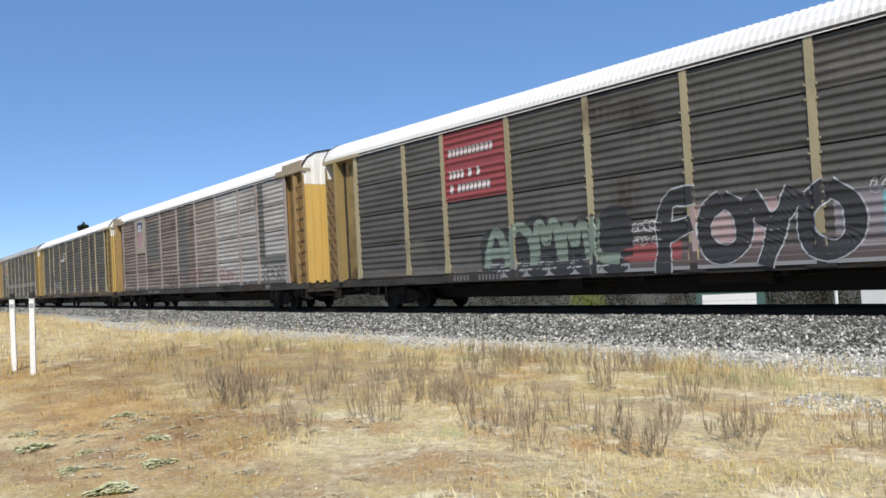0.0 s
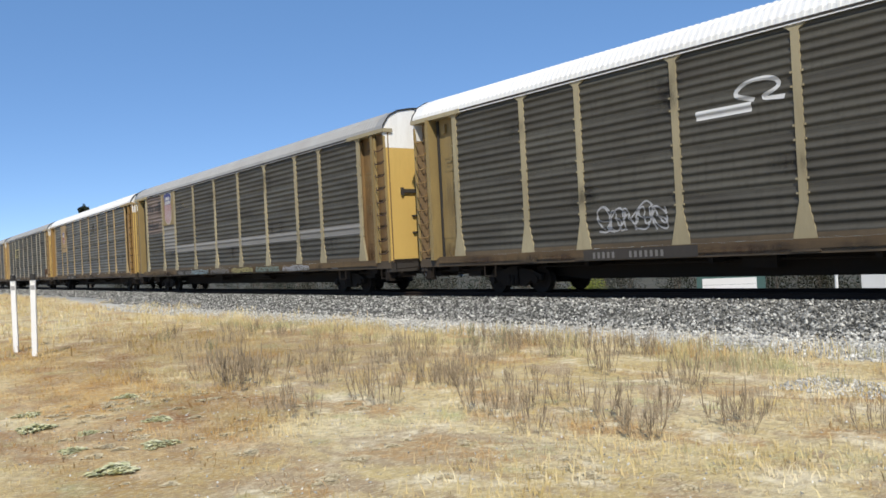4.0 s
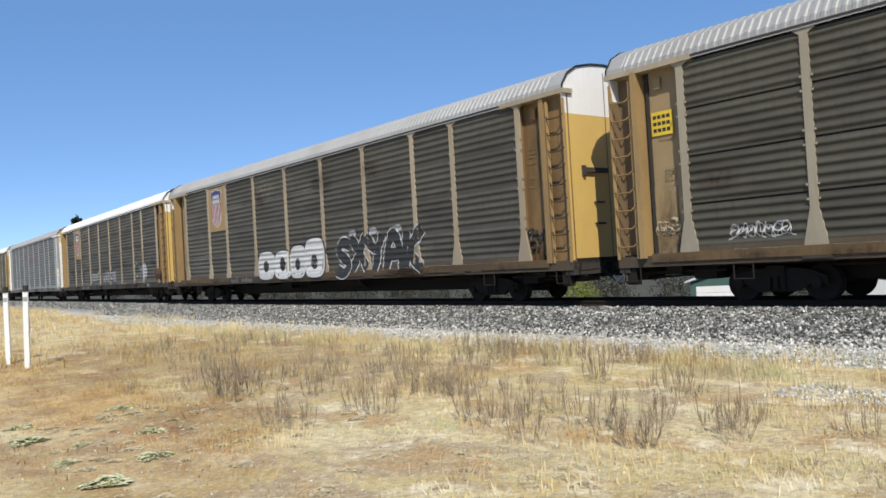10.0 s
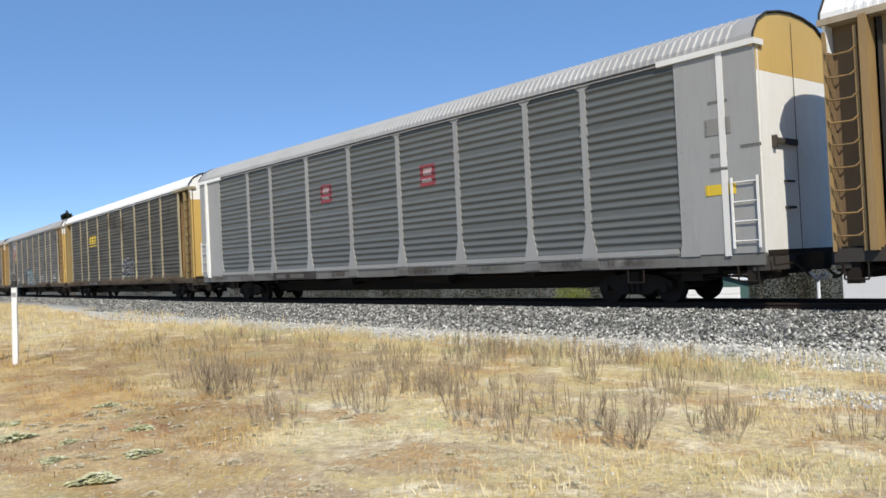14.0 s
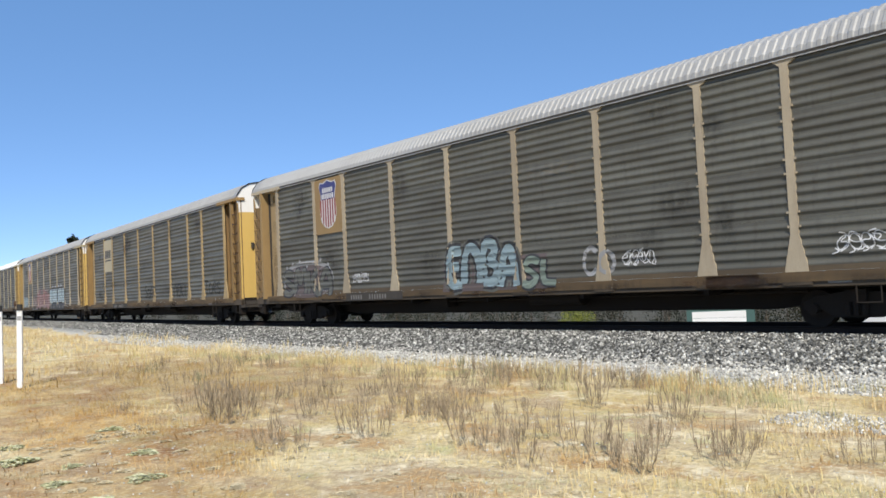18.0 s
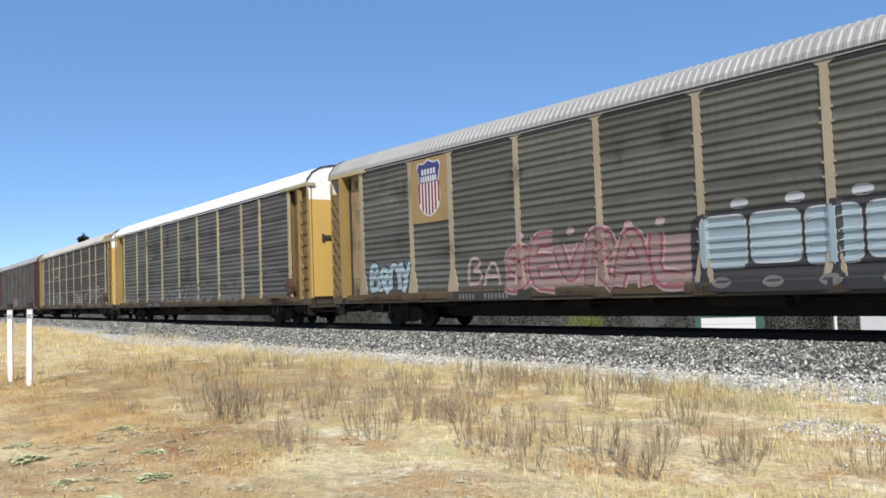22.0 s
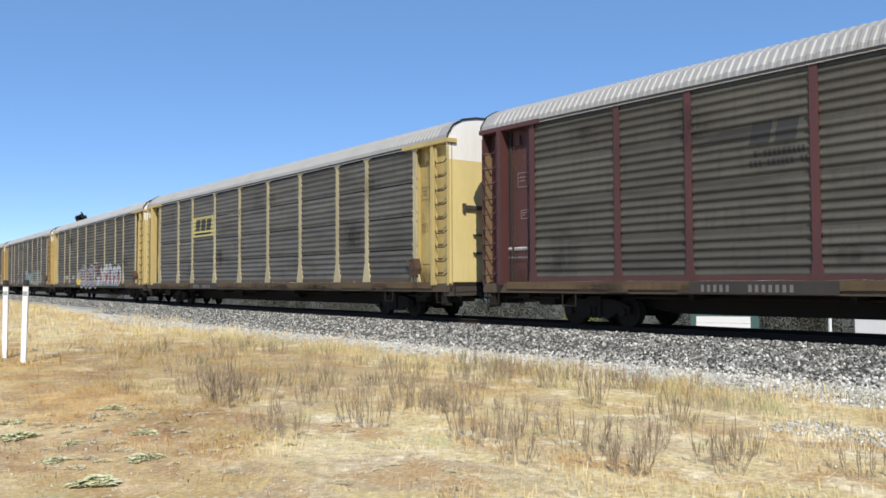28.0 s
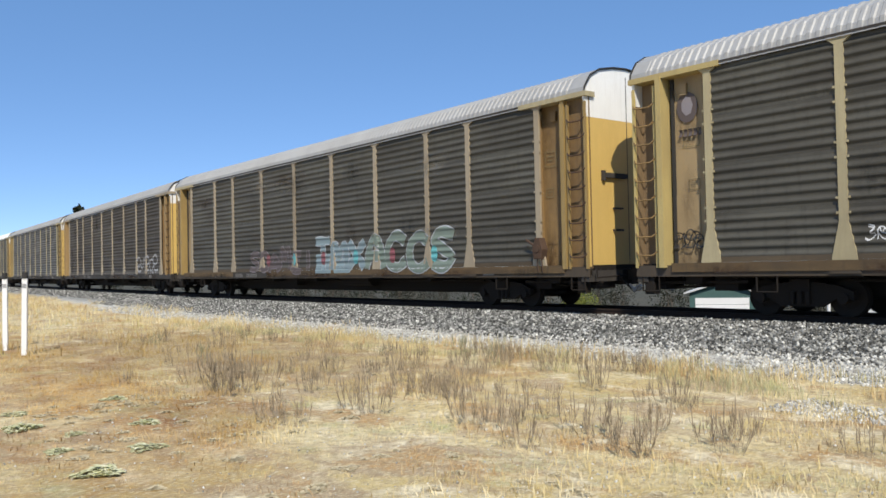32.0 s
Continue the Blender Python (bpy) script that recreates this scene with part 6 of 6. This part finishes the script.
for s in (-1, 1):
    bm = bmesh.new()
    prism(bm, [(0.0, 3.12), (s * 2.7, 2.3), (s * 2.7, 2.4), (0.0, 3.22)], -0.3, 5.3)
    part("roof", bm, SHEDROOF, shed)
for k in range(4):
    bm = bmesh.new()
    box(bm, -1.9, 1.9, -0.04, 0.0, 0.02 + 0.5 * k, 0.5 + 0.5 * k)
    part("door_panel", bm, WHITEDOOR, shed)
shed.matrix_world = pose(-34.1, 37.5, ground_z(-34, 37.5) - 0.05, 0, 0, 30)

trailer = tagged(new("box_trailer"), "plain white box trailer parked beyond the track", "trailer")
bm = bmesh.new()
prism(bm, [(-3.0, 0.55), (3.0, 0.55), (3.0, 2.8), (2.9, 2.95), (-2.9, 2.95), (-3.0, 2.8)], 0.0, 2.3)
part("body", bm, WHITEDOOR, trailer)
for x in (-0.55, 0.55):
    bm = bmesh.new()
    rod(bm, (x, 0.02, 0.36), (x, 0.25, 0.36), 0.36, 16)
    part("wheel", bm, BLACK, trailer)
bm = bmesh.new()
box(bm, -2.9, 2.9, 0.1, 2.2, 0.42, 0.549)
part("chassis", bm, STEEL, trailer)
trailer.matrix_world = pose(-21.9, 38.5, ground_z(-22, 38.5), 0, 0, 4)

bm = bmesh.new()
rod(bm, (0, 0, -0.3), (0, 0, 2.6), 0.11, 10)
bmesh.ops.bevel(bm, geom=[e for e in bm.edges if e.calc_length() < 0.2], offset=0.01, segments=1, affect="EDGES")
pole = part("white_pole", bm, WHITEDOOR, None)
pole.location = (-26.4, 38.0, ground_z(-26.4, 38))
tagged(pole, "short white painted pole beyond the track", "pole")


def crown_cloud(seed, n, blobs, size):
    """Leaf quads round several centres of one crown."""
    r = np.random.RandomState(seed)
    cen = np.array([b[:3] for b in blobs])[r.randint(0, len(blobs), n)]
    rad = np.array([b[3] for b in blobs])[r.randint(0, len(blobs), n)]
    d = r.normal(size=(n, 3))
    d /= np.linalg.norm(d, axis=1)[:, None]
    p = cen + d * (rad * r.uniform(0.45, 1.0, n) ** 0.6)[:, None]
    u = r.normal(size=(n, 3))
    u /= np.linalg.norm(u, axis=1)[:, None]
    w = np.cross(u, r.normal(size=(n, 3)))
    w /= np.linalg.norm(w, axis=1)[:, None]
    s = r.uniform(0.5, 1.2, n)[:, None] * size
    v = np.stack([p - u * s, p - w * s * 0.5, p + u * s, p + w * s * 0.5], 1)
    me = bpy.data.meshes.new("crown")
    me.from_pydata(v.reshape(-1, 3).tolist(), [], (np.arange(4)[None] + 4 * np.arange(n)[:, None]).tolist())
    me.materials.append(None)
    return me


LEAF = {
    "dark": island_mix("dark green leaves", ((0.012, 0.017, 0.009), (0.018, 0.024, 0.012), (0.026, 0.032, 0.015))),
    "lime": island_mix("yellow-green leaves", ((0.10, 0.13, 0.02), (0.22, 0.25, 0.05), (0.34, 0.34, 0.08))),
    "olive": island_mix("dusty olive leaves", ((0.02, 0.021, 0.012), (0.03, 0.03, 0.016), (0.044, 0.041, 0.022))),
}
BARK = worn("grey-brown bark", (0.13, 0.10, 0.075), (0.07, 0.055, 0.042), 0.6, 0.9)


def tree(name, x, y, height, crown, leaf, seed, n, label, low=0.35):
    r = random.Random(seed)
    t = tagged(new(name), label, "tree" if name == "tree" else "shrub", "" if name == "tree" else "shrubs beyond the track")
    verts, faces = [], []
    trunk = [(0.12 * math.sin(k) * crown * 0.3, 0.1 * math.cos(k * 1.7) * crown * 0.3, height * 0.8 * k / 5 - 0.1) for k in range(6)]
    tube(verts, faces, trunk, [0.035 * height * (1 - 0.14 * k) * 0.5 for k in range(6)], 8)
    blobs = []
    for k in range(7):
        a = k * 2.4 + seed
        z = height * (low + (0.92 - low) * k / 6)
        d = crown * r.uniform(0.3, 0.75) * (1.0 - 0.5 * (k / 6) ** 2)
        end = (d * math.cos(a), d * math.sin(a), z)
        base = trunk[min(4, max(1, int(5 * z / height) - 1))]
        tube(verts, faces, [base, tuple((p + q) / 2 + 0.04 * height * (j == 2) for j, (p, q) in enumerate(zip(base, end))), end], (0.012 * height, 0.008 * height, 0.004 * height), 5)
        blobs.append((*end, crown * r.uniform(0.3, 0.55)))
    me = bpy.data.meshes.new("trunk")
    me.from_pydata(verts, [], faces)
    me.materials.append(None)
    put("trunk", me, BARK, t)
    put("crown", crown_cloud(seed, n, blobs, 0.028 * height if name == "tree" else 0.09), LEAF[leaf], t)
    t.location = (x, y, ground_z(x, y) - 0.05)


tree("tree", -133.0, 20.0, 14.3, 1.75, "dark", 3, 1100, "tall slim dark tree standing above the train", 0.6)
tree("shrub", -48.5, 38.0, 2.2, 2.3, "lime", 12, 2600, "bright yellow-green shrub beyond the track", 0.25)
tree("shrub", -29.0, 41.0, 3.0, 2.4, "olive", 14, 2400, "dusty olive shrub beyond the track", 0.2)
for k in range(44):
    x = -15 - 2.6 * k + rng.uniform(-0.8, 0.8)
    tree("shrub", x, rng.uniform(43.5, 47), rng.uniform(2.6, 3.3), rng.uniform(1.8, 2.4), ("dark", "olive", "dark", "olive", "dark")[k % 5], 60 + k, 900, "dusty dark shrub in a thicket beyond the track", 0.1)
for k in range(26):
    x = -16 - 9.0 * k + rng.uniform(-2, 2)
    tree("tree" if k % 2 else "shrub", x, rng.uniform(50, 66), rng.uniform(3.4, 4.6), rng.uniform(2.4, 3.6), ("dark", "olive", "olive", "dark")[k % 4], 20 + k, 1500, "dusty dark green tree in the row beyond the track" if k % 2 else "dusty olive bush in the row beyond the track", 0.15)


# ---- what moves ----
def motions():
    times, gains = [d[0] for d in DRIFT], [d[1] for d in DRIFT]
    for car in CARS:
        x0 = START + ORG - PITCH * (car["place"] + 1)
        rows = []
        for t in range(33):
            x = x0 + SPEED * t + float(np.interp(t, times, gains))
            front, back = bend(x + 10), bend(x - 10)
            rows.append((t, pose(x, (front + back) / 2, RAIL_Z, 0, 0, math.degrees(math.atan2(front - back, 20)))))
        walk(car, rows)
    turn = math.degrees(SPEED / FPS / 0.37)
    first = WHEELSETS[0]
    for w in first:
        at = tuple(w.location)
        walk(w, [(k / FPS, Matrix.Translation(at) @ Euler((0, radians(turn * k), 0)).to_matrix().to_4x4()) for k in range(32 * FPS + 1)])
    for pair in WHEELSETS[1:]:
        for w, source in zip(pair, first):
            w.rotation_mode = "QUATERNION"
            keys = w.animation_data_create()
            keys.action = source.animation_data.action
            keys.action_slot = source.animation_data.action_slot


motions()
